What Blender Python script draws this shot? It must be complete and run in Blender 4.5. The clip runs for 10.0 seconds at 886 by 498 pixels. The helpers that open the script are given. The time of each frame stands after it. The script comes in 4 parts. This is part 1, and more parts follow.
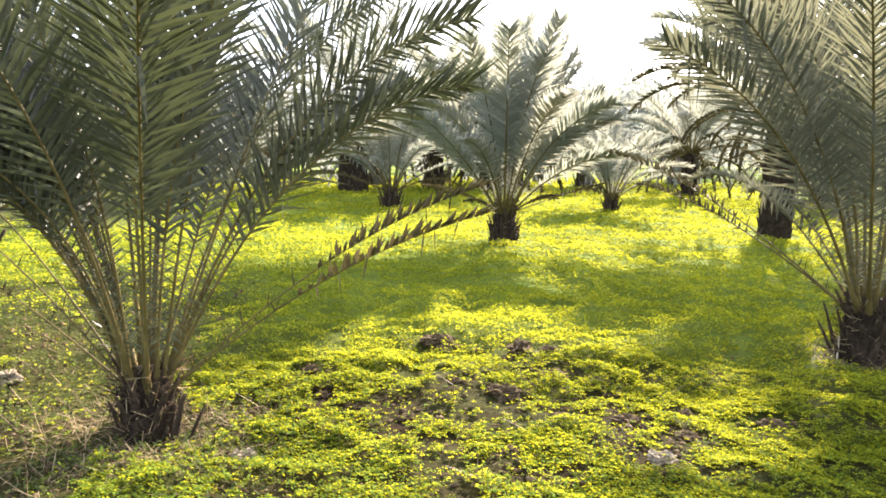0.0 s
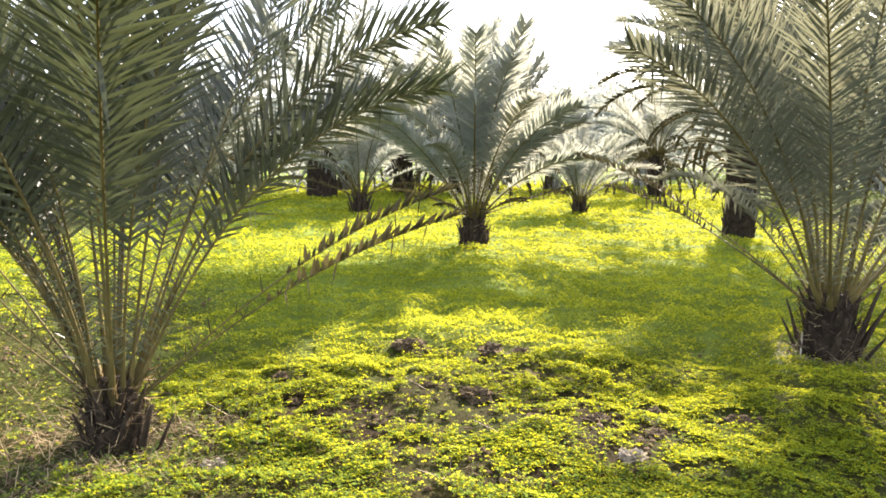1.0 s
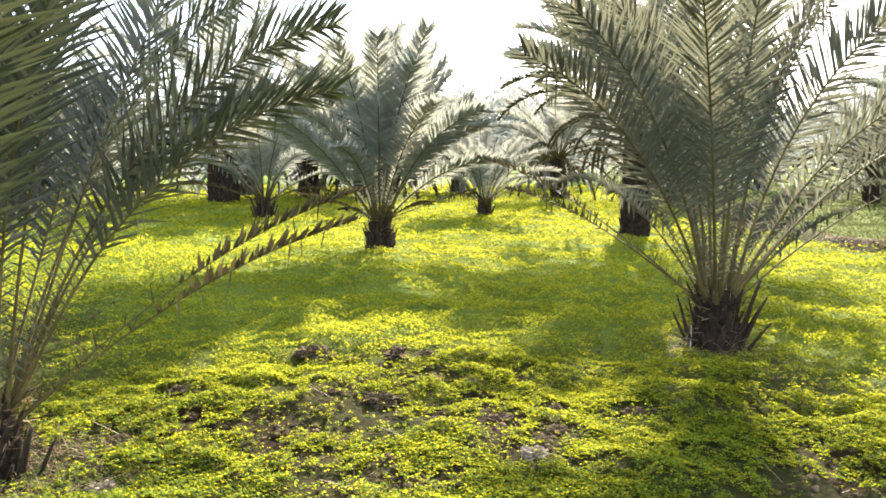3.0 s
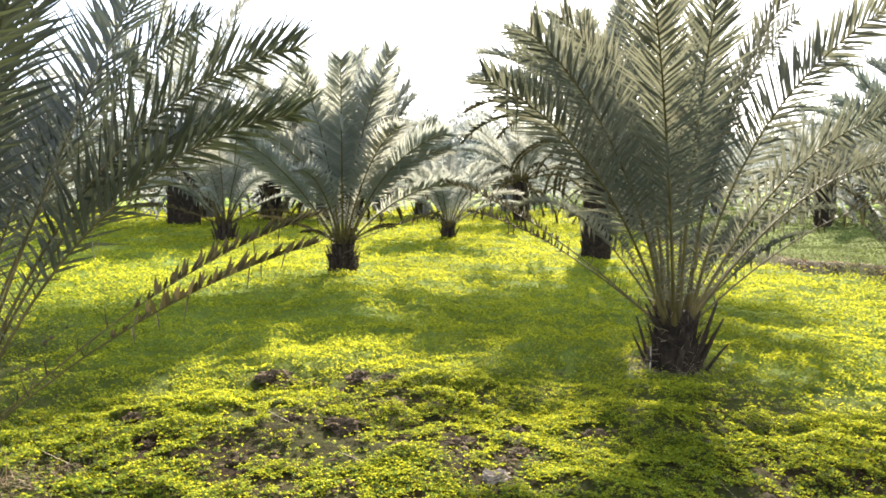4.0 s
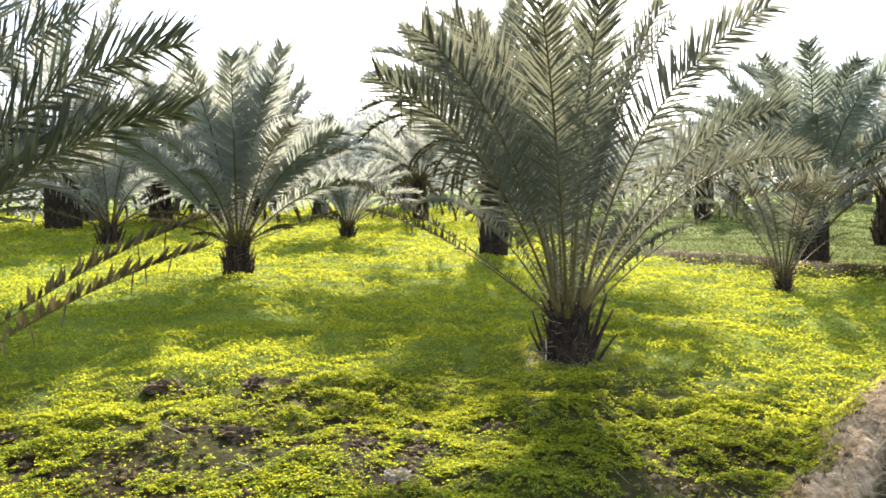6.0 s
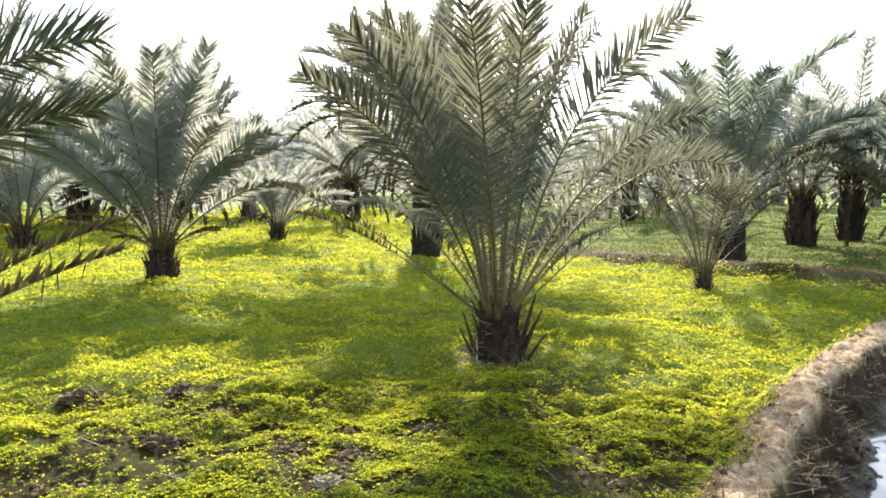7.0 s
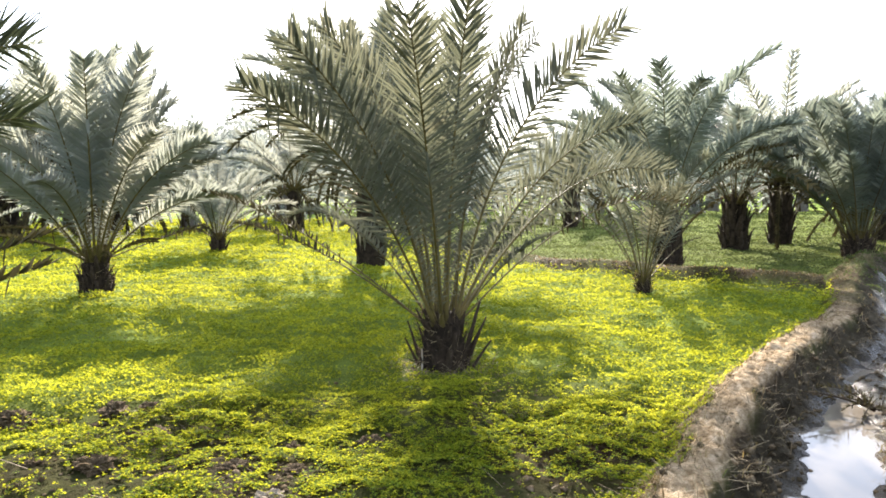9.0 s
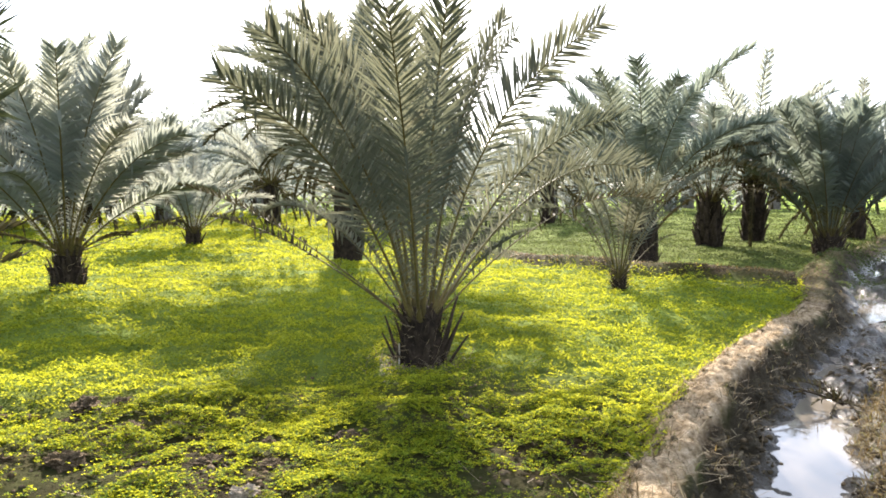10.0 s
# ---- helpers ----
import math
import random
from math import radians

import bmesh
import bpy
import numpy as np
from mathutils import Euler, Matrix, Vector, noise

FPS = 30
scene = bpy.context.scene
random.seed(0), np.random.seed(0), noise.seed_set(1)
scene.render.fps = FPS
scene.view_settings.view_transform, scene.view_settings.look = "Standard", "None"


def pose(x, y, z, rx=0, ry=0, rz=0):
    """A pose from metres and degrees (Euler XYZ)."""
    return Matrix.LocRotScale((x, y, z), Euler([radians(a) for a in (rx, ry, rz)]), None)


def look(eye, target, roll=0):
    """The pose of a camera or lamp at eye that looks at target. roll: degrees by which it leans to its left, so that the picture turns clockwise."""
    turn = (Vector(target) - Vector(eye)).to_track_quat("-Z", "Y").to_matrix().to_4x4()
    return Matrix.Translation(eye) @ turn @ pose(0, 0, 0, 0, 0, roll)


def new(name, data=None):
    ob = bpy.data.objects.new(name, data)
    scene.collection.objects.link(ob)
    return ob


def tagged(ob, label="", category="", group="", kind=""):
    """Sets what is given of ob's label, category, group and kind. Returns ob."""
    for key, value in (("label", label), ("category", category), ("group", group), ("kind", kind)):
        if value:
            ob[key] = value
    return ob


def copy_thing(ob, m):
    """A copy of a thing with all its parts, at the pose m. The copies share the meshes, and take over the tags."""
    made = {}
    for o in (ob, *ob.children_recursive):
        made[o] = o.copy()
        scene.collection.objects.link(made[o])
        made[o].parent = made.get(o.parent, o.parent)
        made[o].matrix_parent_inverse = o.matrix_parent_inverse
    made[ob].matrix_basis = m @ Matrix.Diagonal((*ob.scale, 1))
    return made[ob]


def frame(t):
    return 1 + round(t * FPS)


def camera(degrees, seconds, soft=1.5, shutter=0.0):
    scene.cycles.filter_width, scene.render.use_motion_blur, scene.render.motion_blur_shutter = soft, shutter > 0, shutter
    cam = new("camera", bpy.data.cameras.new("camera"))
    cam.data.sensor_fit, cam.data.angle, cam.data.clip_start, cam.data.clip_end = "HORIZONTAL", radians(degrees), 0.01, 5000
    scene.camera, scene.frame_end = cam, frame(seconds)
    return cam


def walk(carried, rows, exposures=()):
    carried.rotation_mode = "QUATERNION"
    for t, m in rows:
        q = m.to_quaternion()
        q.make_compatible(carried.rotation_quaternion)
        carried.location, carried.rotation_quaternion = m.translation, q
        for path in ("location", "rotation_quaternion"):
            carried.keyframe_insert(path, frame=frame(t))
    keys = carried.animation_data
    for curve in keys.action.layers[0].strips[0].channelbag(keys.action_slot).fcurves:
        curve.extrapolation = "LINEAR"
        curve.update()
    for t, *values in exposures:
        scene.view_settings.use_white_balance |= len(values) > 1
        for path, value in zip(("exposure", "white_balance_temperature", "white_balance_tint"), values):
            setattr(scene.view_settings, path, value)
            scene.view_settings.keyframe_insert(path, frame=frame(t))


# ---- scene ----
# ---- camera and its walk ----
cam = camera(64.22, 10.0, soft=1.75)
PATH = [
    (0, -0.071, 0.009, 1.498, 82.33, -0.88, 0.00),
    (0.5, -0.065, 0.004, 1.496, 82.60, -0.56, -0.93),
    (1, -0.065, 0.007, 1.494, 82.71, -0.27, -2.48),
    (1.5, -0.058, 0.007, 1.494, 82.55, -0.26, -3.42),
    (2, -0.044, 0.008, 1.495, 81.98, 0.19, -4.67),
    (2.5, -0.029, 0.016, 1.496, 82.31, 0.15, -7.73),
    (4, -0.008, 0.008, 1.499, 84.84, -0.28, -12.82),
    (4.5, -0.002, -0.001, 1.501, 85.51, -0.26, -15.11),
    (5, 0.002, 0.001, 1.501, 84.39, 0.01, -16.99),
    (6.5, 0.025, 0.001, 1.504, 84.94, 0.19, -23.56),
    (7, 0.036, 0.003, 1.503, 84.85, 0.13, -26.36),
    (7.5, 0.038, -0.002, 1.503, 85.62, 0.34, -27.81),
    (8, 0.046, -0.004, 1.504, 85.60, 0.26, -29.55),
    (8.5, 0.048, -0.004, 1.504, 85.56, 0.59, -30.23),
    (9, 0.054, -0.000, 1.504, 85.49, 0.57, -30.81),
    (9.5, 0.050, 0.001, 1.502, 85.49, -0.06, -32.20),
    (10, 0.053, 0.002, 1.501, 85.10, 0.09, -32.60),
]
walk(cam, [(t, pose(*m)) for t, *m in PATH], exposures=((0.0, 3.13, 6500, 15), (3.0, 2.9, 6280, 13), (5.5, 2.72, 6100, 12), (10.0, 2.72, 6100, 12)))

# ---- sky and sun ----
SUN_AZ, SUN_EL = 27.0, 28.0
world = bpy.data.worlds.new("hazy_sky")
scene.world = world
world.use_nodes = True
wn = world.node_tree.nodes
sky = wn.new("ShaderNodeTexSky")
sky.sky_type = "NISHITA"
sky.sun_disc = False
sky.sun_elevation, sky.sun_rotation = radians(SUN_EL), radians(SUN_AZ)
sky.air_density, sky.dust_density, sky.ozone_density = 1.0, 1.6, 1.5
wn["Background"].inputs["Strength"].default_value = 0.11
haze = wn.new("ShaderNodeMix")
haze.data_type = "RGBA"
haze.inputs[0].default_value, haze.inputs[7].default_value = 0.7, (2.9, 3.1, 3.5, 1)
world.node_tree.links.new(sky.outputs[0], haze.inputs[6])
world.node_tree.links.new(haze.outputs[2], wn["Background"].inputs["Color"])

sun_data = bpy.data.lights.new("sun", "SUN")
sun_data.energy, sun_data.angle, sun_data.color = 3.8, radians(1.5), (1.0, 0.88, 0.73)
sun = new("sun", sun_data)
sun_dir = Vector((math.sin(radians(SUN_AZ)) * math.cos(radians(SUN_EL)), math.cos(radians(SUN_AZ)) * math.cos(radians(SUN_EL)), math.sin(radians(SUN_EL))))
sun.matrix_world = look(sun_dir * 60, (0, 0, 0))

rng = np.random.default_rng(7)


# ---- materials ----
def mat(name):
    m = bpy.data.materials.new(name)
    m.use_nodes = True
    n = m.node_tree.nodes
    return m, n, m.node_tree.links, n["Principled BSDF"], n["Material Output"]


def ramp(n, stops):
    r = n.new("ShaderNodeValToRGB")
    while len(r.color_ramp.elements) < len(stops):
        r.color_ramp.elements.new(0.5)
    for e, (p, c) in zip(r.color_ramp.elements, stops):
        e.position, e.color = p, (*c, 1)
    return r


def noise_node(n, l, scale, detail=4.0, rough=0.6):
    co = n.new("ShaderNodeTexCoord")
    t = n.new("ShaderNodeTexNoise")
    t.inputs["Scale"].default_value, t.inputs["Detail"].default_value, t.inputs["Roughness"].default_value = scale, detail, rough
    l.new(co.outputs["Object"], t.inputs["Vector"])
    return t


def mix_rgb(n, l, fac, a, b, mode="MIX"):
    m = n.new("ShaderNodeMix")
    m.data_type, m.blend_type = "RGBA", mode
    for sock, v in ((m.inputs[0], fac), (m.inputs[6], a), (m.inputs[7], b)):
        if isinstance(v, (int, float)):
            sock.default_value = v
        elif isinstance(v, tuple):
            sock.default_value = (*v, 1)
        else:
            l.new(v, sock)
    return m.outputs[2]


def bump(n, l, bs, height, strength, dist):
    b = n.new("ShaderNodeBump")
    b.inputs["Strength"].default_value, b.inputs["Distance"].default_value = strength, dist
    l.new(height, b.inputs["Height"])
    l.new(b.outputs[0], bs.inputs["Normal"])


def leaf_material(name, stops, thin, share, rough, patch=0.35, dry=None, spec=0.4):
    """A thin leaf: gloss on top, light passing through from behind. stops: colour by leaf; thin: colour of the light let through."""
    m, n, l, bs, out = mat(name)
    geo = n.new("ShaderNodeNewGeometry")
    oi = n.new("ShaderNodeObjectInfo")
    r = ramp(n, stops)
    l.new(geo.outputs["Random Per Island"], r.inputs[0])
    big = noise_node(n, l, patch, 3)
    col = r.outputs[0]
    dark = ramp(n, [(0.3, (0.62, 0.66, 0.6)), (0.7, (1.25, 1.2, 1.1))])
    l.new(big.outputs["Fac"], dark.inputs[0])
    col = mix_rgb(n, l, 1.0, col, dark.outputs[0], "MULTIPLY")
    if dry:
        dr = ramp(n, [(0.7, (0, 0, 0)), (1.0, (0.6, 0.6, 0.6))])
        l.new(oi.outputs["Random"], dr.inputs[0])
        col = mix_rgb(n, l, dr.outputs[0], col, dry)
    l.new(col, bs.inputs["Base Color"])
    bs.inputs["Roughness"].default_value = rough
    bs.inputs["Specular IOR Level"].default_value = spec
    tr = n.new("ShaderNodeBsdfTranslucent")
    l.new(mix_rgb(n, l, 1.0, col, thin, "MULTIPLY"), tr.inputs["Color"])
    mx = n.new("ShaderNodeMixShader")
    mx.inputs[0].default_value = share
    l.new(bs.outputs[0], mx.inputs[1])
    l.new(tr.outputs[0], mx.inputs[2])
    l.new(mx.outputs[0], out.inputs[0])
    return m


FROND = leaf_material("palm_leaflet", [(0.0, (0.042, 0.047, 0.03)), (0.5, (0.058, 0.063, 0.042)), (0.9, (0.08, 0.085, 0.06)), (1.0, (0.15, 0.148, 0.115))],
                      (1.3, 1.42, 1.0), 0.17, 0.45, 0.8, dry=(0.075, 0.08, 0.048), spec=0.45)
# greyer than the near green leaflets: light haze mixed into the leaf colour
HAZED_GREY = leaf_material("hazed_grey_leaflet", [(0.0, (0.086, 0.092, 0.07)), (0.5, (0.104, 0.109, 0.084)), (0.9, (0.122, 0.126, 0.099)), (1.0, (0.155, 0.15, 0.118))],
                      (1.4, 1.38, 1.2), 0.36, 0.8, 0.8, dry=(0.108, 0.1, 0.072), spec=0.05)
# mid-distance fronds; their haze is painted in as a pale base colour
HAZED_PALE = leaf_material("hazed_pale_leaflet", [(0.0, (0.18, 0.192, 0.175)), (0.5, (0.213, 0.225, 0.205)), (0.9, (0.24, 0.25, 0.228)), (1.0, (0.27, 0.27, 0.24))],
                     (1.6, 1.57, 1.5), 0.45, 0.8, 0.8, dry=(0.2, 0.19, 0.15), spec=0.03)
# palms away from the sun's glare: a weaker haze in the leaf colour
HAZED_GREEN = leaf_material("hazed_green_leaflet", [(0.0, (0.128, 0.145, 0.126)), (0.5, (0.154, 0.172, 0.15)), (0.9, (0.176, 0.193, 0.17)), (1.0, (0.21, 0.217, 0.187))],
                           (1.45, 1.5, 1.4), 0.38, 0.8, 0.8, dry=(0.13, 0.125, 0.1), spec=0.03)
# far rows and woods, greyed in their colour to stand for haze
HAZY = leaf_material("distant_haze_leaflet", [(0.0, (0.18, 0.192, 0.185)), (0.5, (0.216, 0.228, 0.22)), (1.0, (0.276, 0.288, 0.28))], (1.4, 1.42, 1.42), 0.45, 0.8, 0.05, spec=0.0)
FROND_OLD = leaf_material("old_leaflet", [(0.0, (0.045, 0.04, 0.022)), (0.5, (0.065, 0.056, 0.03)), (1.0, (0.11, 0.09, 0.05))], (1.2, 1.15, 0.9), 0.12, 0.75, 0.8, spec=0.05)
CLOVER = leaf_material("clover_leaf", [(0.0, (0.05, 0.09, 0.013)), (0.35, (0.106, 0.174, 0.023)), (0.7, (0.146, 0.224, 0.029)), (1.0, (0.198, 0.288, 0.042))],
                       (2.9, 1.85, 0.75), 0.5, 0.75, 0.5, spec=0.04)
GRASS = leaf_material("short_grass", [(0.0, (0.068, 0.086, 0.03)), (0.6, (0.09, 0.11, 0.042)), (1.0, (0.115, 0.13, 0.056))], (1.2, 1.2, 0.8), 0.3, 0.8, 0.3, spec=0.02)
BANK_GRASS = leaf_material("bank_grass", [(0.0, (0.07, 0.046, 0.02)), (0.5, (0.15, 0.105, 0.046)), (0.85, (0.27, 0.205, 0.095)), (1.0, (0.12, 0.14, 0.034))], (1.3, 1.2, 0.8), 0.3, 0.6, 1.5, spec=0.1)
STRAW = leaf_material("dry_straw", [(0.0, (0.12, 0.085, 0.05)), (0.5, (0.21, 0.155, 0.09)), (1.0, (0.36, 0.29, 0.18))], (1.2, 1.1, 0.9), 0.3, 0.6, 1.5, spec=0.15)


def soil_material(name, stops, scale, relief):
    m, n, l, bs, out = mat(name)
    t = noise_node(n, l, scale, 8, 0.65)
    r = ramp(n, stops)
    l.new(t.outputs["Fac"], r.inputs[0])
    big = noise_node(n, l, scale * 0.12, 3)
    tone = ramp(n, [(0.3, (0.7, 0.7, 0.72)), (0.7, (1.25, 1.2, 1.1))])
    l.new(big.outputs["Fac"], tone.inputs[0])
    l.new(mix_rgb(n, l, 1.0, r.outputs[0], tone.outputs[0], "MULTIPLY"), bs.inputs["Base Color"])
    bs.inputs["Roughness"].default_value = 0.9
    bs.inputs["Specular IOR Level"].default_value = 0.05
    fine = noise_node(n, l, scale * 5, 6, 0.7)
    bump(n, l, bs, fine.outputs["Fac"], 0.8, relief)
    return m


CLOD = soil_material("soil_clod", [(0.3, (0.05, 0.034, 0.019)), (0.52, (0.11, 0.08, 0.046)), (0.72, (0.34, 0.265, 0.17))], 9.0, 0.02)
DRY_CLOD = soil_material("dry_clod", [(0.3, (0.2, 0.165, 0.12)), (0.5, (0.36, 0.3, 0.22)), (0.7, (0.6, 0.52, 0.41))], 9.0, 0.02)
MUD_CLOD = soil_material("wet_mud", [(0.3, (0.03, 0.024, 0.014)), (0.55, (0.09, 0.07, 0.042)), (0.75, (0.26, 0.21, 0.14))], 12.0, 0.02)
TRUNK = soil_material("trunk_fibre", [(0.3, (0.014, 0.011, 0.008)), (0.6, (0.036, 0.027, 0.019)), (0.8, (0.085, 0.063, 0.042))], 14.0, 0.03)
# distant bark lightened to grey, with the haze as part of its colour
HAZED_TRUNK = soil_material("hazed_trunk", [(0.3, (0.1, 0.09, 0.075)), (0.7, (0.16, 0.145, 0.125))], 8.0, 0.02)
BOOT = soil_material("leaf_base_husk", [(0.3, (0.026, 0.02, 0.014)), (0.6, (0.066, 0.05, 0.034)), (0.8, (0.16, 0.122, 0.08))], 16.0, 0.02)


def stalk_material():
    m, n, l, bs, out = mat("frond_stalk")
    t = noise_node(n, l, 6.0, 5)
    r = ramp(n, [(0.3, (0.056, 0.044, 0.015)), (0.6, (0.11, 0.086, 0.028)), (0.8, (0.2, 0.155, 0.058))])
    l.new(t.outputs["Fac"], r.inputs[0])
    l.new(r.outputs[0], bs.inputs["Base Color"])
    bs.inputs["Roughness"].default_value = 0.6
    bs.inputs["Specular IOR Level"].default_value = 0.1
    return m


STALK = stalk_material()


def ground_material():
    """Field soil under the plants, pale dry earth on the banks, wet mud in the ditch, by height and by a noise of its own."""
    m, n, l, bs, out = mat("field_earth")
    t = noise_node(n, l, 6.0, 9, 0.7)
    soil = ramp(n, [(0.3, (0.02, 0.014, 0.008)), (0.55, (0.048, 0.033, 0.018)), (0.75, (0.11, 0.076, 0.042))])
    l.new(t.outputs["Fac"], soil.inputs[0])
    green = noise_node(n, l, 0.8, 5)
    gm = ramp(n, [(0.4, (0, 0, 0)), (0.7, (0.6, 0.6, 0.6))])
    l.new(green.outputs["Fac"], gm.inputs[0])
    field = mix_rgb(n, l, gm.outputs[0], soil.outputs[0], (0.085, 0.12, 0.022))
    zone = n.new("ShaderNodeAttribute")
    zone.attribute_name = "earth"
    sep = n.new("ShaderNodeSeparateColor")
    l.new(zone.outputs["Color"], sep.inputs[0])
    grit = noise_node(n, l, 17.0, 6, 0.7)
    pale = ramp(n, [(0.32, (0.12, 0.08, 0.042)), (0.47, (0.42, 0.305, 0.175)), (0.66, (0.76, 0.6, 0.4))])
    l.new(grit.outputs["Fac"], pale.inputs[0])
    c = mix_rgb(n, l, sep.outputs[0], field, pale.outputs[0])
    mud = ramp(n, [(0.35, (0.03, 0.024, 0.015)), (0.58, (0.09, 0.074, 0.048)), (0.78, (0.24, 0.2, 0.135))])
    l.new(t.outputs["Fac"], mud.inputs[0])
    c = mix_rgb(n, l, sep.outputs[1], c, mud.outputs[0])
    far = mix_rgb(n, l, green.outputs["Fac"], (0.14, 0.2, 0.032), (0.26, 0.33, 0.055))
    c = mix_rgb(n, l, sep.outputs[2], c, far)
    l.new(c, bs.inputs["Base Color"])
    rr = n.new("ShaderNodeMapRange")
    rr.inputs["To Min"].default_value, rr.inputs["To Max"].default_value = 0.92, 0.3
    l.new(zone.outputs["Alpha"], rr.inputs["Value"])
    l.new(rr.outputs[0], bs.inputs["Roughness"])
    sp = n.new("ShaderNodeMapRange")
    sp.inputs["To Min"].default_value, sp.inputs["To Max"].default_value = 0.03, 0.5
    l.new(zone.outputs["Alpha"], sp.inputs["Value"])
    l.new(sp.outputs[0], bs.inputs["Specular IOR Level"])
    fine = noise_node(n, l, 22.0, 8, 0.75)
    bump(n, l, bs, fine.outputs["Fac"], 1.0, 0.1)
    return m


GROUND = ground_material()


def water_material():
    m, n, l, bs, out = mat("ditch_water")
    bs.inputs["Base Color"].default_value = (0.15, 0.128, 0.1, 1)
    bs.inputs["Roughness"].default_value = 0.04
    bs.inputs["IOR"].default_value = 1.4
    bs.inputs["Specular IOR Level"].default_value = 0.8
    t = noise_node(n, l, 5.0, 3)
    bump(n, l, bs, t.outputs["Fac"], 0.06, 0.02)
    return m


WATER = water_material()


# ---- mesh helpers ----
def mesh_np(name, verts, faces, materials):
    """A mesh from arrays: verts (n, 3); faces: list of (array (m, k), material index)."""
    me = bpy.data.meshes.new(name)
    me.vertices.add(len(verts))
    me.vertices.foreach_set("co", np.ascontiguousarray(verts, dtype=np.float32).ravel())
    idx = np.concatenate([f.ravel() for f, _ in faces]).astype(np.int32)
    sizes = np.concatenate([np.full(len(f), f.shape[1]) for f, _ in faces])
    me.loops.add(len(idx))
    me.loops.foreach_set("vertex_index", idx)
    me.polygons.add(len(sizes))
    me.polygons.foreach_set("loop_start", np.concatenate([[0], np.cumsum(sizes)[:-1]]).astype(np.int32))
    if len(materials) > 1:
        me.polygons.foreach_set("material_index", np.concatenate([np.full(len(f), k) for f, k in faces]).astype(np.int32))
    for m in materials:
        me.materials.append(m)
    me.update(calc_edges=True)
    return me


def smooth(me):
    me.polygons.foreach_set("use_smooth", np.ones(len(me.polygons), dtype=bool))
    return me


def part(name, me, parent, label=""):
    ob = new(name, me)
    ob.parent = parent
    return tagged(ob, label)


def unit(v):
    return v / np.maximum(np.linalg.norm(v, axis=-1, keepdims=True), 1e-9)


def noise2(x, y, scale, seed):
    """Smooth value noise on arrays, 0 to 1."""
    r = np.random.default_rng(seed).random((64, 64))
    u, v = x * scale + 1000, y * scale + 1000
    i, j = np.floor(u).astype(int), np.floor(v).astype(int)
    a, b = u - i, v - j
    a, b = a * a * (3 - 2 * a), b * b * (3 - 2 * b)
    g = lambda p, q: r[p % 64, q % 64]
    return (g(i, j) * (1 - a) + g(i + 1, j) * a) * (1 - b) + (g(i, j + 1) * (1 - a) + g(i + 1, j + 1) * a) * b


def step(v, a, b):
    t = np.clip((v - a) / (b - a), 0, 1)
    return t * t * (3 - 2 * t)


# ---- the lie of the land ----
BANK = [(-2.6, -3.2), (0.6, 0.2), (2.54, 2.05), (3.25, 2.42), (4.1, 2.93), (5.35, 3.5), (6.95, 4.02), (8.6, 4.7), (10.6, 5.9), (15.4, 7.9), (20.6, 9.8), (60, 24)]
BUND = [(10.6, 5.9), (10.35, 6.8), (10.1, 7.6), (9.5, 8.7), (9.2, 10.7), (9.5, 13.5), (10.2, 17.0), (12.0, 24.0)]


# heaps of dug mud on the bank past the bund: place, half width, height
MOUNDS = [(10.5, 5.7, 0.4, 0.06), (11.8, 6.45, 0.62, 0.2), (13.4, 7.15, 0.6, 0.22)]


def off_line(x, y, line):
    """Distance to a broken line; positive to the right of its way."""
    best = np.full(x.shape, 1e9)
    side = np.zeros(x.shape)
    for (x0, y0), (x1, y1) in zip(line[:-1], line[1:]):
        dx, dy = x1 - x0, y1 - y0
        t = np.clip(((x - x0) * dx + (y - y0) * dy) / (dx * dx + dy * dy), 0, 1)
        ex, ey = x - x0 - t * dx, y - y0 - t * dy
        d = np.hypot(ex, ey)
        near = d < best
        best = np.where(near, d, best)
        side = np.where(near, np.sign(dy * ex - dx * ey), side)
    return best * side


def bare_corner(x, y):
    """Trodden earth where the low bund runs out at the bank."""
    return step(-np.hypot((x - 10.4) * 0.8, y - 6.5) - 0.8 * (noise2(x, y, 1.7, 22) - 0.5), -0.95, -0.4)


def thin_patch(x, y):
    """Littered, half bare ground behind the spiny palm, and the worn strip beyond it."""
    near = step(-np.hypot(x + 3.8, (y - 5.8) * 0.72), -2.7, -1.2)
    return np.maximum(near, step(-x - 0.22 * y, 2.2, 4.0) * step(y, 11, 14))


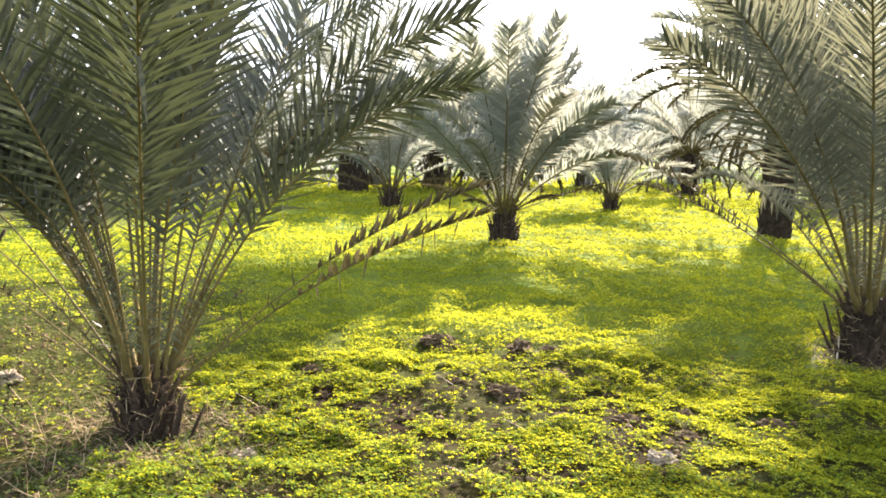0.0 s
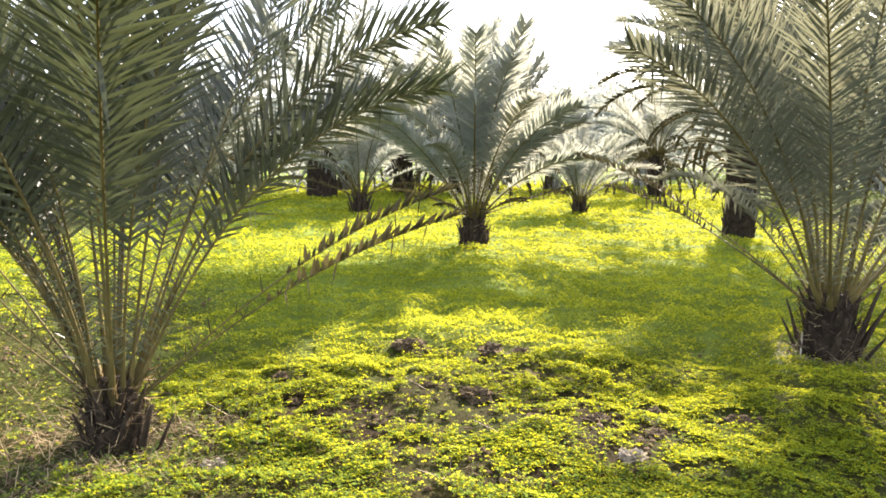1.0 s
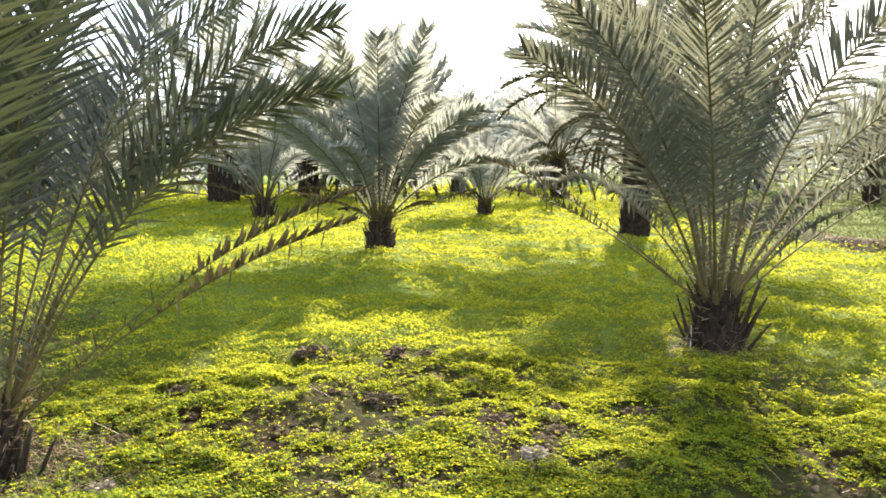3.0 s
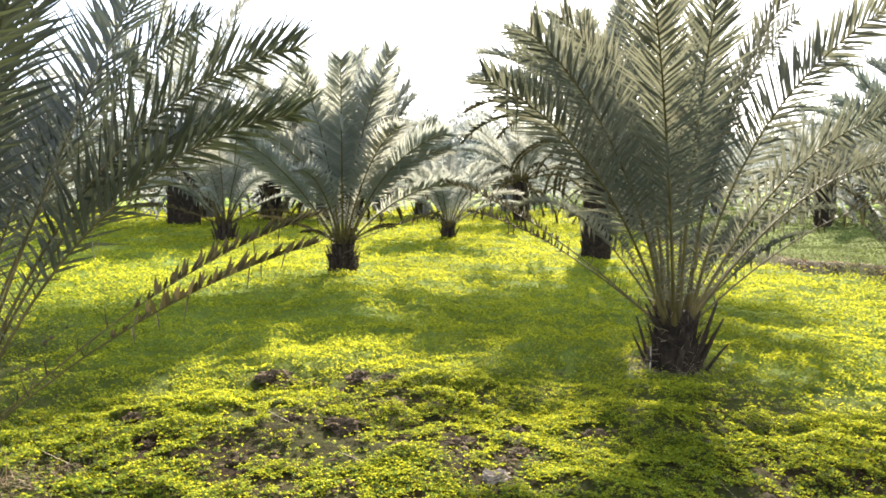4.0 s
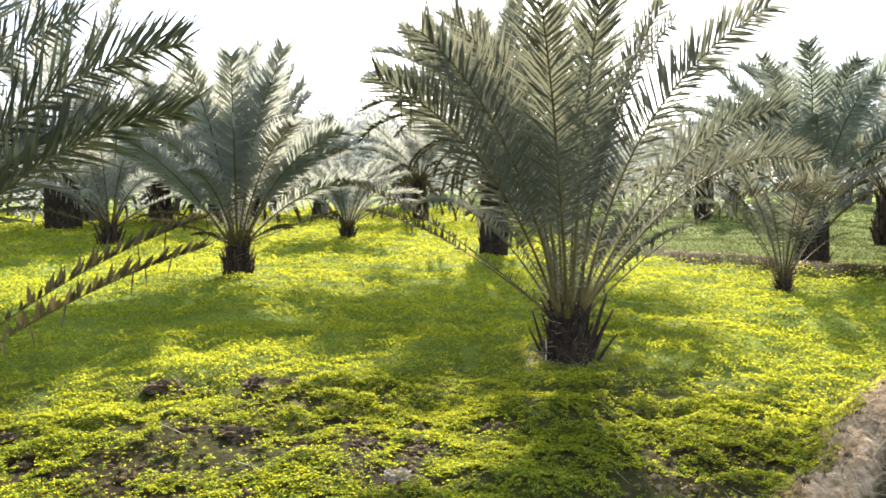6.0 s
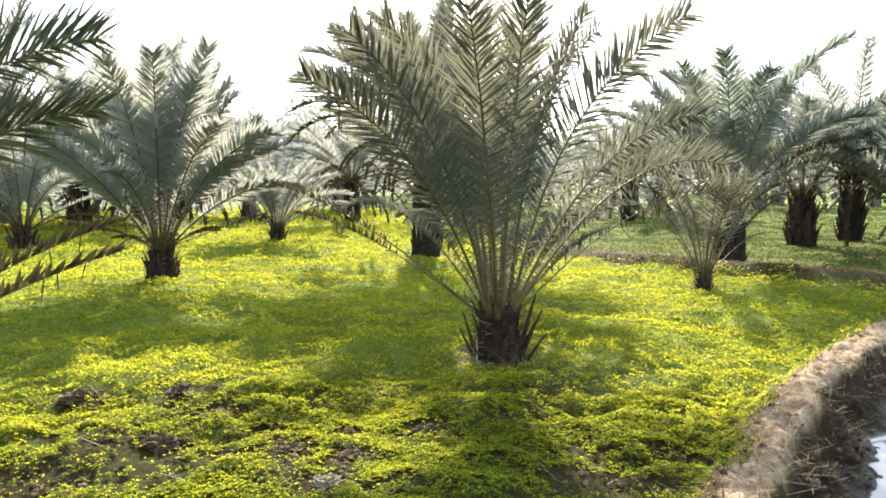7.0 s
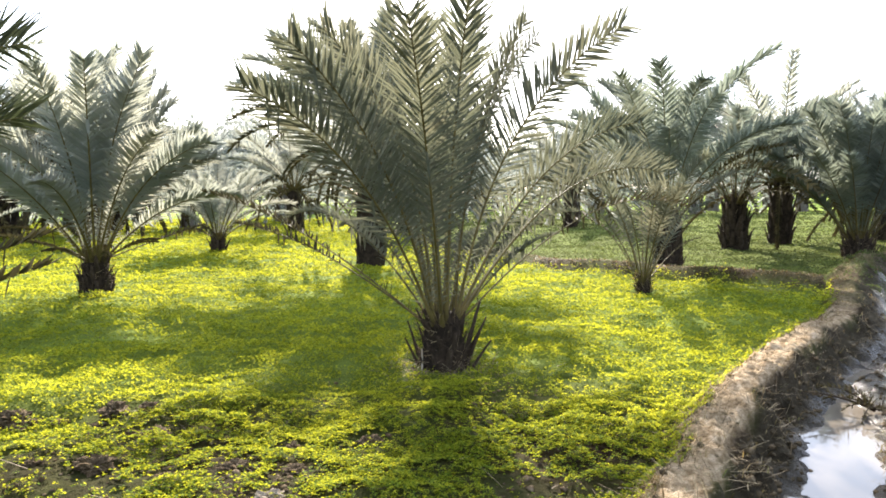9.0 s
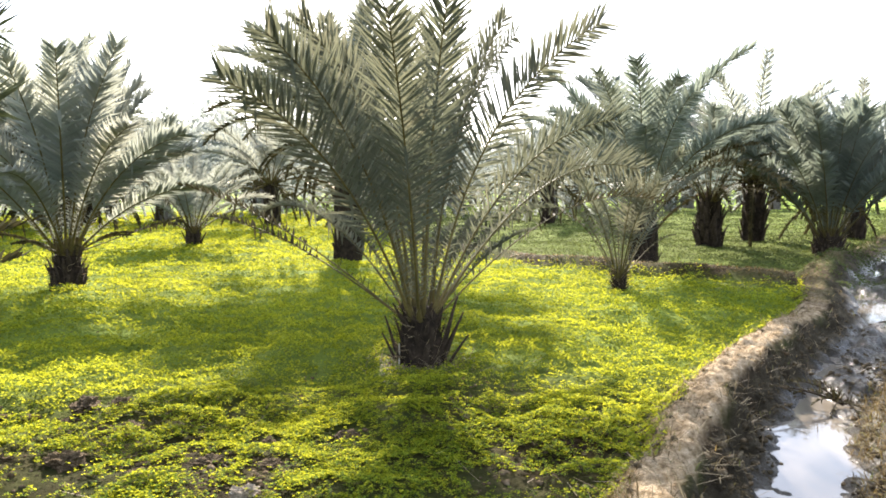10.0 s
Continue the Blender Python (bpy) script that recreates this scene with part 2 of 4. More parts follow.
def land(x, y):
    """Height, and the shares of pale earth, mud and far field."""
    r = np.hypot(x, y)
    p = off_line(x, y, BANK) + 0.02 + 0.12 * (noise2(x, y, 2.1, 3) - 0.5) + 0.07 * (noise2(x, y, 6.0, 4) - 0.5)
    q = np.abs(off_line(x, y, BUND) + 0.25 * (noise2(x, y, 1.6, 5) - 0.5))
    z = 0.10 * (noise2(x, y, 0.35, 1) - 0.5) + 0.11 * (noise2(x, y, 1.4, 2) - 0.5)
    z = z * np.clip(r / 3, 0.3, 1) * np.where(r > 60, 0.3, 1) * (1 - 0.8 * step(-np.abs(p - 0.2), -1.6, -0.6))
    lumps = (noise2(x, y, 5.0, 6) - 0.5) * 0.05 + (noise2(x, y, 13.0, 7) - 0.5) * 0.03
    near_bank = step(-np.abs(p), -0.55, -0.05)
    z = z + lumps * np.where(r < 25, 1, 0) * (0.6 - 0.1 * near_bank)
    wide = 0.3 * step(x, 8.5, 11.0)
    crest = 0.2 * step(p, -0.32, -0.12) - 0.02 * step(p, -0.06, 0.1)
    drop = step(p + 0.12 * (noise2(x, y, 9.0, 19) - 0.5) + 0.06 * (noise2(x, y, 21.0, 20) - 0.5), 0.06, 0.3) * 0.235 + step(p, 0.28, 0.5) * 0.1
    rise = step(p - wide, 0.82, 1.2) * 0.3
    inside = step(p, 0.42, 0.55) * (1 - step(p - wide, 0.8, 0.95))
    far_end = step(x, 6.0, 9.0)
    z = z * (1 - inside * 0.8) + (crest - drop + rise) * (1 - 0.35 * far_end - 0.15 * step(x, 8.5, 10.5))
    wet = np.exp(-(((x - 4.5) * 0.85 + (y - 2.52) * 0.52) ** 2 / 1.5 + ((x - 4.5) * 0.52 - (y - 2.52) * 0.85) ** 2 / 0.04))
    far_wet = step(x, 6.0, 7.5) * step(noise2(x, y, 1.3, 12), 0.3, 0.55)
    z = z + inside * (0.075 + (1 - 0.7 * wet) * (0.09 * (noise2(x, y, 2.6, 8) - 0.5) + 0.07 * (noise2(x, y, 8.0, 9) - 0.5) + 0.04 * (noise2(x, y, 19.0, 13) - 0.5)) - 0.17 * wet - 0.16 * far_wet)
    z = z + step(np.abs(p), 0.9, 0.2) * (0.025 * (noise2(x, y, 15.0, 17) - 0.5) + 0.035 * (noise2(x, y, 27.0, 18) - 0.5) + 0.03 * (noise2(x, y, 4.5, 10) - 0.5) + 0.055 * (noise2(x, y, 11.0, 11) - 0.5) + (0.06 * (noise2(x, y, 7.0, 15) - 0.5) + 0.04 * (noise2(x, y, 14.0, 16) - 0.5)) * step(p, 0.05, 0.2) + 0.045 * (noise2(x, y, 23.0, 14) - 0.5) * step(p, 0.05, 0.2))
    z = z + 0.19 * step(-q, -0.42, -0.06) * (p < -0.3)
    pale = step(p, -0.28, -0.19) * (1 - step(p, 0.06, 0.12)) + step(p - wide, 1.0, 1.3) * 0.06
    pale = pale * (1 - 0.8 * step(x, 6.5, 9.5))
    pale = np.maximum(pale, 0.05 * step(-q, -0.4, -0.1) * (p < 0))
    mud = step(p, 0.09, 0.17) * (1 - step(p - wide, 0.9, 1.1))
    kept = step(-off_line(x, y, BUND), 0.25, 0.6) * step(-p, 0.25, 0.5)
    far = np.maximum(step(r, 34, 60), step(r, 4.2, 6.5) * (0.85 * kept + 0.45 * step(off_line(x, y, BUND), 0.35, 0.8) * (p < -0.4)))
    knob = bare_corner(x, y) * (p < 0.25)
    z = z + 0.05 * knob * noise2(x, y, 1.9, 21)
    for mx, my, wide_m, high_m in MOUNDS:
        z = z + high_m * step(-np.hypot((x - mx) * 0.9, y - my) / wide_m - 0.5 * (noise2(x, y, 2.6, 23) - 0.5), -1.1, -0.35)
    pale = np.maximum(pale, 0.13 * knob)
    far = far * (1 - knob) * (1 - 0.85 * thin_patch(x, y))
    return z, p, q, np.clip(pale, 0, 1), mud, far


def build_ground():
    rad = np.concatenate([[0.02], np.arange(0.3, 1.75, 0.25), np.arange(1.8, 8, 0.032), np.arange(8, 9, 0.06), np.geomspace(9, 30, 90), np.geomspace(31, 4000, 60)])
    az = np.radians(np.concatenate([np.arange(-48, 20, 0.5), np.arange(20, 70, 0.3), np.arange(70, 84, 0.6), np.arange(84, 312, 4.0)]))
    R, A = np.meshgrid(rad, az, indexing="ij")
    x, y = R * np.sin(A), R * np.cos(A)
    z, p, q, pale, mud, far = land(x, y)
    nr, na = R.shape
    verts = np.stack([x, y, z], -1).reshape(-1, 3)
    i, j = np.meshgrid(np.arange(nr - 1), np.arange(na), indexing="ij")
    k = (j + 1) % na
    faces = np.stack([i * na + j, i * na + k, (i + 1) * na + k, (i + 1) * na + j], -1).reshape(-1, 4)[:, ::-1]
    me = smooth(mesh_np("ground", verts, [(faces, 0)], [GROUND]))
    at = me.color_attributes.new("earth", "FLOAT_COLOR", "POINT")
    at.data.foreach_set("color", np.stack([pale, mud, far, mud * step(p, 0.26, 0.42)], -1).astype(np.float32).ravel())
    return tagged(new("ground", me), "lumpy brown field soil with a ridge of dry earth and a ditch", "ground", kind="structure")


ground = build_ground()


def build_water():
    pts = [Vector((*p, 0)) for p in BANK[1:]]
    verts, faces = [], []
    for k, p in enumerate(pts):
        d = (pts[min(k + 1, len(pts) - 1)] - pts[max(k - 1, 0)]).normalized()
        nrm = Vector((d.y, -d.x, 0))
        for o in (0.16, 1.3 if p.x < 6 else 1.85):
            verts.append((p.x + nrm.x * o, p.y + nrm.y * o, -0.125))
        if k:
            faces.append((2 * k - 2, 2 * k - 1, 2 * k + 1, 2 * k))
    me = mesh_np("water", np.array(verts), [(np.array(faces), 0)], [WATER])
    return tagged(new("water", me), "still brown ditch water reflecting the white sky", "water", kind="structure")


build_water()


# ---- palms ----
def frond_axis(az, lift, length, droop, n):
    s = np.linspace(0, 1, n + 1)
    mid = (s[1:] + s[:-1]) / 2
    pit = np.radians(lift - droop * mid ** 1.6)
    r = np.concatenate([[0], np.cumsum(np.cos(pit))]) * length / n
    z = np.concatenate([[0], np.cumsum(np.sin(pit))]) * length / n
    a = radians(az)
    p = np.stack([r * math.sin(a), r * math.cos(a), z], 1)
    return s, p


def frond_meshes(az, lift, length, droop, pairs, leaf, wide, seed, bare=0.3, origin=(0, 0, 0), thick=1.0, roll=None, coarse=False):
    """Stalk and leaflets of one feather frond, as arrays."""
    g = np.random.default_rng(seed)
    n, k = (6, 3) if coarse else (16, 6)
    s, p = frond_axis(az, lift, length, droop, n)
    p = p + np.array(origin)
    t = unit(np.gradient(p, axis=0))
    a = radians(az)
    side = np.array([math.cos(a), -math.sin(a), 0.0])
    roll = radians(g.normal(0, 22) if roll is None else roll)
    up0 = unit(np.cross(side, t))
    sd = side * math.cos(roll) + up0 * math.sin(roll)
    up = unit(np.cross(sd, t))
    # stalk: a flattened, tapering rod that widens into its base
    w = thick * (0.011 * (1 - s) ** 0.8 + 0.004 + 0.03 * np.exp(-s / 0.055))
    h = thick * (0.011 * (1 - s) ** 0.8 + 0.003 + 0.01 * np.exp(-s / 0.05))
    ang = np.arange(k) / k * 2 * math.pi
    sv = (p[:, None] + sd[:, None] * (w[:, None] * np.cos(ang))[..., None] + up[:, None] * (h[:, None] * np.sin(ang))[..., None]).reshape(-1, 3)
    i, j = np.meshgrid(np.arange(n), np.arange(k), indexing="ij")
    sf = np.stack([i * k + j, i * k + (j + 1) % k, (i + 1) * k + (j + 1) % k, (i + 1) * k + j], -1).reshape(-1, 4)
    # leaflets: long folded blades in several ranks, short spines low on the stalk
    m = pairs * 2
    u = np.tile(bare + (0.995 - bare) * np.linspace(0, 1, pairs) ** 0.82, 2) + g.normal(0, 0.003, m)
    sp = max(pairs // 5, 3)
    us = np.tile(np.linspace(0.1, bare, sp), 2)
    u = np.clip(np.concatenate([u, us]), 0, 1)
    sign = np.concatenate([np.repeat([1, -1], pairs), np.repeat([1, -1], sp)])
    f = np.clip((u - bare) / (1 - bare), 0, 1)
    leaf = leaf * float(np.interp(lift, [25, 44, 45, 65], [0.28, 0.37, 0.8, 1.0]))
    ln = leaf * np.interp(f, [0, 0.12, 0.35, 0.7, 1], [0.4, 0.8, 1.05, 0.95, 0.6]) * g.uniform(0.8, 1.12, len(u))
    wd = wide * (1.15 if lift < 45 else 1) * g.uniform(0.75, 1.15, len(u))
    ln[m:], wd[m:] = g.uniform(0.06, 0.15, 2 * sp), 0.008
    at = lambda arr: np.stack([np.interp(u, s, arr[:, c]) for c in range(3)], 1)
    P, T, S, U = at(p), unit(at(t)), unit(at(sd)), unit(at(up))
    al = np.radians(60 - 24 * f + g.normal(0, 4, len(u)))[:, None]
    rank = np.where(np.arange(len(u)) % 2 == 0, 34.0, 4.0) + (24 if lift < 45 else 0)
    be = np.radians(rank + g.normal(0, 7, len(u)))[:, None]
    d = unit(T * np.cos(al) + (S * sign[:, None] * np.cos(be) + U * np.sin(be)) * np.sin(al))
    across = unit(np.cross(d, U * np.cos(be) - S * sign[:, None] * np.sin(be) + g.normal(0, 0.1, (len(u), 3))))
    hang = (g.random(len(u)) < (0.06 if lift < 45 else 0.004)) & (np.arange(len(u)) < m)
    d = np.where(hang[:, None], unit(np.array([0, 0, -1.0]) + g.normal(0, 0.12, (len(u), 3))), d)
    across = np.where(hang[:, None], unit(np.cross(d, T)), across)
    ln = np.where(hang, np.minimum(ln, 0.26), ln)
    sag = np.array([0, 0, -1.0]) * (ln * g.uniform(0.0, 0.09, len(u)))[:, None]
    L1, W = ln[:, None], wd[:, None]
    face = unit(np.cross(d, across))
    wide_at = P + d * L1 * 0.38 + sag * 0.1
    mid_rib = wide_at + face * W * 0.22
    c0, c1 = wide_at - across * W * 0.5, wide_at + across * W * 0.5
    lv = np.stack([P - across * W * 0.36, P + across * W * 0.36, c0, mid_rib, c1, P + d * L1 + sag], 1).reshape(-1, 3)
    o = np.arange(len(u))[:, None] * 6
    return sv, sf, lv, np.concatenate([o + np.array([[0, 3, 5, 2]]), o + np.array([[1, 4, 5, 3]])]), o + np.array([[0, 1, 3]])


def lathe(rows_r, rows_z, k, rough, seed):
    """A rough trunk: rings of k points, each pushed in or out a little."""
    g = np.random.default_rng(seed)
    ang = np.arange(k) / k * 2 * math.pi
    v = []
    for r, z in zip(rows_r, rows_z):
        rr = r * (1 + rough * g.normal(0, 1, k))
        v.append(np.stack([rr * np.cos(ang), rr * np.sin(ang), np.full(k, z) + g.normal(0, 0.012, k)], 1))
    n = len(rows_r) - 1
    i, j = np.meshgrid(np.arange(n), np.arange(k), indexing="ij")
    f = np.stack([i * k + j, i * k + (j + 1) % k, (i + 1) * k + (j + 1) % k, (i + 1) * k + j], -1).reshape(-1, 4)
    return np.concatenate(v), f, np.arange(n * k, (n + 1) * k)[None]


def boot_mesh():
    """The cut stub of an old frond: a broad, flattened wedge that bends outwards."""
    v, rings = [], [(0.0, 0.0, 0.056, 0.02), (0.01, 0.1, 0.046, 0.019), (0.024, 0.2, 0.034, 0.015), (0.045, 0.3, 0.024, 0.01)]
    for out, z, w, h in rings:
        for a in range(6):
            c = a / 6 * 2 * math.pi
            v.append((w * math.cos(c), out + h * math.sin(c), z))
    f = [(i * 6 + j, i * 6 + (j + 1) % 6, i * 6 + 6 + (j + 1) % 6, i * 6 + 6 + j) for i in range(3) for j in range(6)]
    return mesh_np("leaf_base", np.array(v), [(np.array(f), 0), (np.array([[18, 19, 20, 21, 22, 23]]), 0)], [BOOT])


BOOT_MESH = boot_mesh()


def trunk_parts(root, height, radius, boots, seed, fine=True, stub=1.0):
    g = np.random.default_rng(seed)
    zs = np.linspace(-0.08, height, 7 if fine else 5)
    rs = radius * (1.12 - (0.42 if height < 0.8 else 0.22) * np.linspace(0, 1, len(zs)))
    rs[-1] *= 0.6
    v, f, cap = lathe(rs, zs, 18 if fine else 10, 0.06, seed)
    trunk = part("trunk", smooth(mesh_np("trunk", v, [(f, 0), (cap, 0)], [TRUNK])), root, "dark fibrous trunk")
    for b in range(boots):
        a = b * 137.5 + g.uniform(-12, 12)
        z = height * (b + 0.5) / boots * 0.95 - 0.03
        ob = part("leaf_base", BOOT_MESH, trunk)
        k = g.uniform(0.4, 1.0) * (radius / 0.26) ** 0.5 * stub
        rr = radius * (1.03 - (0.4 if height < 0.8 else 0.2) * z / height)
        ob.matrix_local = pose(rr * math.sin(radians(a)), rr * math.cos(radians(a)), z, -2 - 22 * g.random() ** 2, g.uniform(-12, 12), -a) @ Matrix.Scale(k, 4)
    return trunk


def fibres(trunk, height, radius, count, seed):
    """Torn brown fibres and dry leaf shreds that stand off a stump."""
    g = np.random.default_rng(seed)
    a = g.uniform(0, 2 * math.pi, count)
    z = height * g.uniform(-0.05, 1.05, count)
    o = np.stack([np.sin(a), np.cos(a), np.zeros(count)], 1)
    e = np.stack([np.cos(a), -np.sin(a), np.zeros(count)], 1)
    c = o * radius * g.uniform(0.85, 1.15, (count, 1)) + np.array([0, 0, 1.0]) * z[:, None]
    d = unit(o * g.uniform(0.0, 0.9, (count, 1)) + e * g.normal(0, 0.5, (count, 1)) + np.array([0, 0, 1.0]) * g.normal(0.5, 0.6, (count, 1)))
    ln, w = g.uniform(0.03, 0.15, (count, 1)), g.uniform(0.001, 0.004, (count, 1))
    f = unit(np.cross(d, o + 0.3))
    v = np.stack([c - f * w, c + f * w, c + d * ln + f * w * 0.4, c + d * ln - f * w * 0.4], 1).reshape(-1, 3)
    return tagged(part("fibre", mesh_np("fibre", v, [(np.arange(count * 4).reshape(-1, 4), 0)], [STRAW if seed % 2 else BOOT]), trunk), kind="stuff")


def extra_stubs(trunk, rows):
    """Longer stubs of single old fronds: bearing, radius, height, lean, size."""
    for az, r, z, lean, size in rows:
        ob = part("leaf_base", BOOT_MESH, trunk)
        ob.matrix_local = pose(r * math.sin(radians(az)), r * math.cos(radians(az)), z, -lean, 0, -az) @ Matrix.Diagonal((size * 0.6, size * 0.7, size, 1))


def palm(name, x, y, fronds, height, radius, boots, pairs, leaf, wide, seed, label, group="palms of the grove", thick=1.0, bare=0.3, stub=1.0, stubs=(), low=0.16, single=(), leaves=None, green=()):
    """A palm whose fronds are given as (bearing, lift, length, droop), some with a twist."""
    z = float(land(np.array([x]), np.array([y]))[0][0])
    root = tagged(new(name), label, "palm tree", group)
    root.matrix_world = pose(x, y, z)
    trunk = trunk_parts(root, height, radius, boots, seed, stub=stub)
    fibres(trunk, height, radius, 420, seed * 2)
    fibres(trunk, height, radius, 160, seed * 2 + 1)
    extra_stubs(trunk, stubs)
    for k, (az, lift, length, droop, *turn) in enumerate(fronds):
        a = radians(az)
        old = lift < 45 and k not in green
        base = (math.sin(a) * radius * 0.5, math.cos(a) * radius * 0.5, height - low)
        sv, sf, lv, lq, lt = frond_meshes(az, lift, length, droop, int(pairs * (0.4 if old else 1)), leaf * min(1.15, length / 2.7), wide, seed * 100 + k, bare + (0.12 if old else 0), base, thick * (0.72 if lift < 45 else 1), *turn)
        fr = part("frond", smooth(mesh_np("frond", sv, [(sf, 0)], [STALK])), root)
        coat = FROND_OLD if old else leaves or HAZED_GREY
        if k in single:
            for leaf_points in lv.reshape(-1, 6, 3):
                part("leaflet", mesh_np("leaflet", leaf_points, [(np.array([[0, 3, 5, 2], [1, 4, 5, 3]]), 0), (np.array([[0, 1, 3]]), 0)], [coat]), fr)
        else:
            tagged(part("foliage", mesh_np("foliage", lv, [(lq, 0), (lt, 0)], [coat]), fr), kind="stuff")
    return root


def filler(count, lifts, length, droop, seed):
    g = np.random.default_rng(seed)
    return [(k * 137.5 + g.uniform(-20, 20), g.uniform(*lifts), length * g.uniform(0.82, 1.1), g.uniform(*droop)) for k in range(count)]


NEAR_A = [(156, 70, 2.92, 66, 5), (35, 69, 3.12, 44, 50), (76, 67, 2.49, 56, 35), (62, 70, 2.97, 55, 45), (105, 40, 2.05, 23, 0), (78, 43, 2.16, 27, 0),
          (-63, 25, 2.3, 19), (-66, 38, 2.6, 30), (-60, 41, 3.28, 39), (-53, 49, 2.93, 44), (-37, 82, 3.29, 33), (-52, 69, 2.68, 28), (-126, 87, 2.40, 28),
          (83, 83, 2.70, 17), (45, 69, 2.92, 10), (-44, 60, 2.92, 92), (-4, 77, 3.3, 14), (160, 81, 2.66, 49), (6, 56, 2.43, 12),
          (-75, 78, 2.9, 80), (-95, 82, 2.7, 80), (-108, 76, 2.6, 90), (-82, 70, 2.7, 84, 20), (-98, 74, 2.5, 96, -15), (-118, 76, 2.5, 88, 10), (-72, 74, 3.0, 78, 40), (-104, 80, 2.9, 84, -30),
          (-88, 78, 3.1, 74, 15), (-70, 82, 3.0, 60, -45), (-85, 80, 2.8, 90, 40), (-112, 84, 2.6, 80, -40), (-60, 76, 3.1, 76, 30), (-96, 76, 2.7, 104, -10), (-130, 80, 2.4, 94, -30)]
NEAR_C = [(-144, 60, 2.78, 28, 8), (-116, 60, 2.68, 47, -25), (115, 80, 2.95, 51, 68), (-32, 34, 2.8, 24, -10), (-24, 28, 2.65, 24), (-120, 67, 2.72, 45, -20),
          (-43, 81, 2.75, 56, -40), (-79, 88, 2.6, 46, -30), (3, 85, 2.95, 44, 5), (46, 81, 3.0, 39, 40), (74, 83, 2.9, 48, 60), (94, 64, 2.75, 57, 60),
          (86, 51, 3.15, 65, 55), (86, 38, 3.35, 54, 25), (35, 72, 2.8, 55, 10), (-15, 78, 2.9, 40, 0), (15, 60, 2.5, 60, 5),
          (95, 86, 2.7, 30, 45), (-160, 80, 2.7, 30, 10), (-5, 70, 2.8, 60, 0), (25, 66, 2.7, 60, 10),
          (-10, 42, 2.8, 60, 0), (4, 36, 2.7, 50, 0), (17, 42, 2.8, 58, 5), (40, 28, 2.7, 34, 10), (48, 32, 2.75, 38, 15), (56, 30, 2.65, 34, 20), (66, 37, 2.7, 44, 25),
          (36, 26, 2.6, 30, 10), (44, 24, 2.7, 30, 0), (53, 35, 2.8, 50, 10), (60, 24, 2.7, 26, 15)]
MID_B = [(-123, 54, 2.53, 30, -30), (-57, 75, 2.79, 59, -40), (-38, 87, 2.86, 54, -40), (-36, 88, 3.14, 45, -30), (-84, 88, 3.0, 25, -20), (185, 66, 3.3, 29, 5), (24, 80, 3.28, 8, 5),
         (73, 86, 3.03, 21, 20), (53, 74, 3.28, 19, 35), (54, 69, 3.0, 28, 40), (62, 62, 2.9, 36, 40), (137, 61, 2.71, 51, 30), (55, 13, 2.3, 4, 20), (-40, 17, 2.15, 18, -20)]
MID_B += [(az + 17 * (-1) ** k, min(lift + 3, 88), length * 0.9, droop + 8, *turn) for k, (az, lift, length, droop, *turn) in enumerate(MID_B[:12])]
MID_B += [(165, 56, 2.9, 45, 5), (205, 72, 3.1, 35, 0), (150, 78, 3.2, 25, 10), (-160, 48, 2.5, 50, -15), (120, 46, 2.4, 55, 25)]
MID_B += [(k * 51 + 20, 24 + k % 3 * 6, 0.95, 40) for k in range(7)]
SLIM_F = [(17, 40, 2.17, 35), (73, 28, 2.16, 31), (22, 59, 2.25, 41), (-151, 63, 2.15, 49), (42, 71, 2.14, 45), (-141, 66, 2.23, 56),
          (-124, 56, 2.23, 50), (82, 51, 2.18, 42), (10, 52, 2.21, 44)]

palm("date_palm", -1.62, 3.62, NEAR_A + filler(6, (62, 86), 2.7, (25, 55), 11), 0.36, 0.15, 30, 82, 0.43, 0.021, 1,
     "young date palm with long green fronds and spiny pale stalks", thick=0.64, bare=0.38, stub=0.8, single=(0, 1, 2), leaves=FROND, stubs=[(120, 0.2, 0.02, 14, 0.9), (100, 0.24, 0.0, 20, 0.7)])
palm("date_palm", 2.98, 4.92, NEAR_C, 0.46, 0.19, 40, 100, 0.43, 0.0205, 2,
     "backlit date palm with arching grey-green fronds and a dark stump", thick=0.85, bare=0.32, stub=0.85, single=(0, 1, 2), green=range(21, 32),
     stubs=[(118, 0.2, 0.16, 9, 1.3), (128, 0.22, 0.1, 16, 1.15), (104, 0.21, 0.08, 22, 1.0), (122, 0.24, 0.0, 28, 0.9), (-62, 0.21, 0.1, 10, 1.0), (-50, 0.22, 0.02, 20, 0.8)])
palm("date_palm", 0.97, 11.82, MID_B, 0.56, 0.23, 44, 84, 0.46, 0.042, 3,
     "bushy date palm with a wide fan of hazy fronds", low=0.06, thick=1.15, leaves=HAZED_PALE)
palm("date_palm", 7.94, 7.43, SLIM_F + filler(5, (60, 84), 2.0, (30, 55), 14), 0.3, 0.1, 10, 50, 0.32, 0.026, 4,
     "slim young palm with thin spreading stalks", thick=0.8)

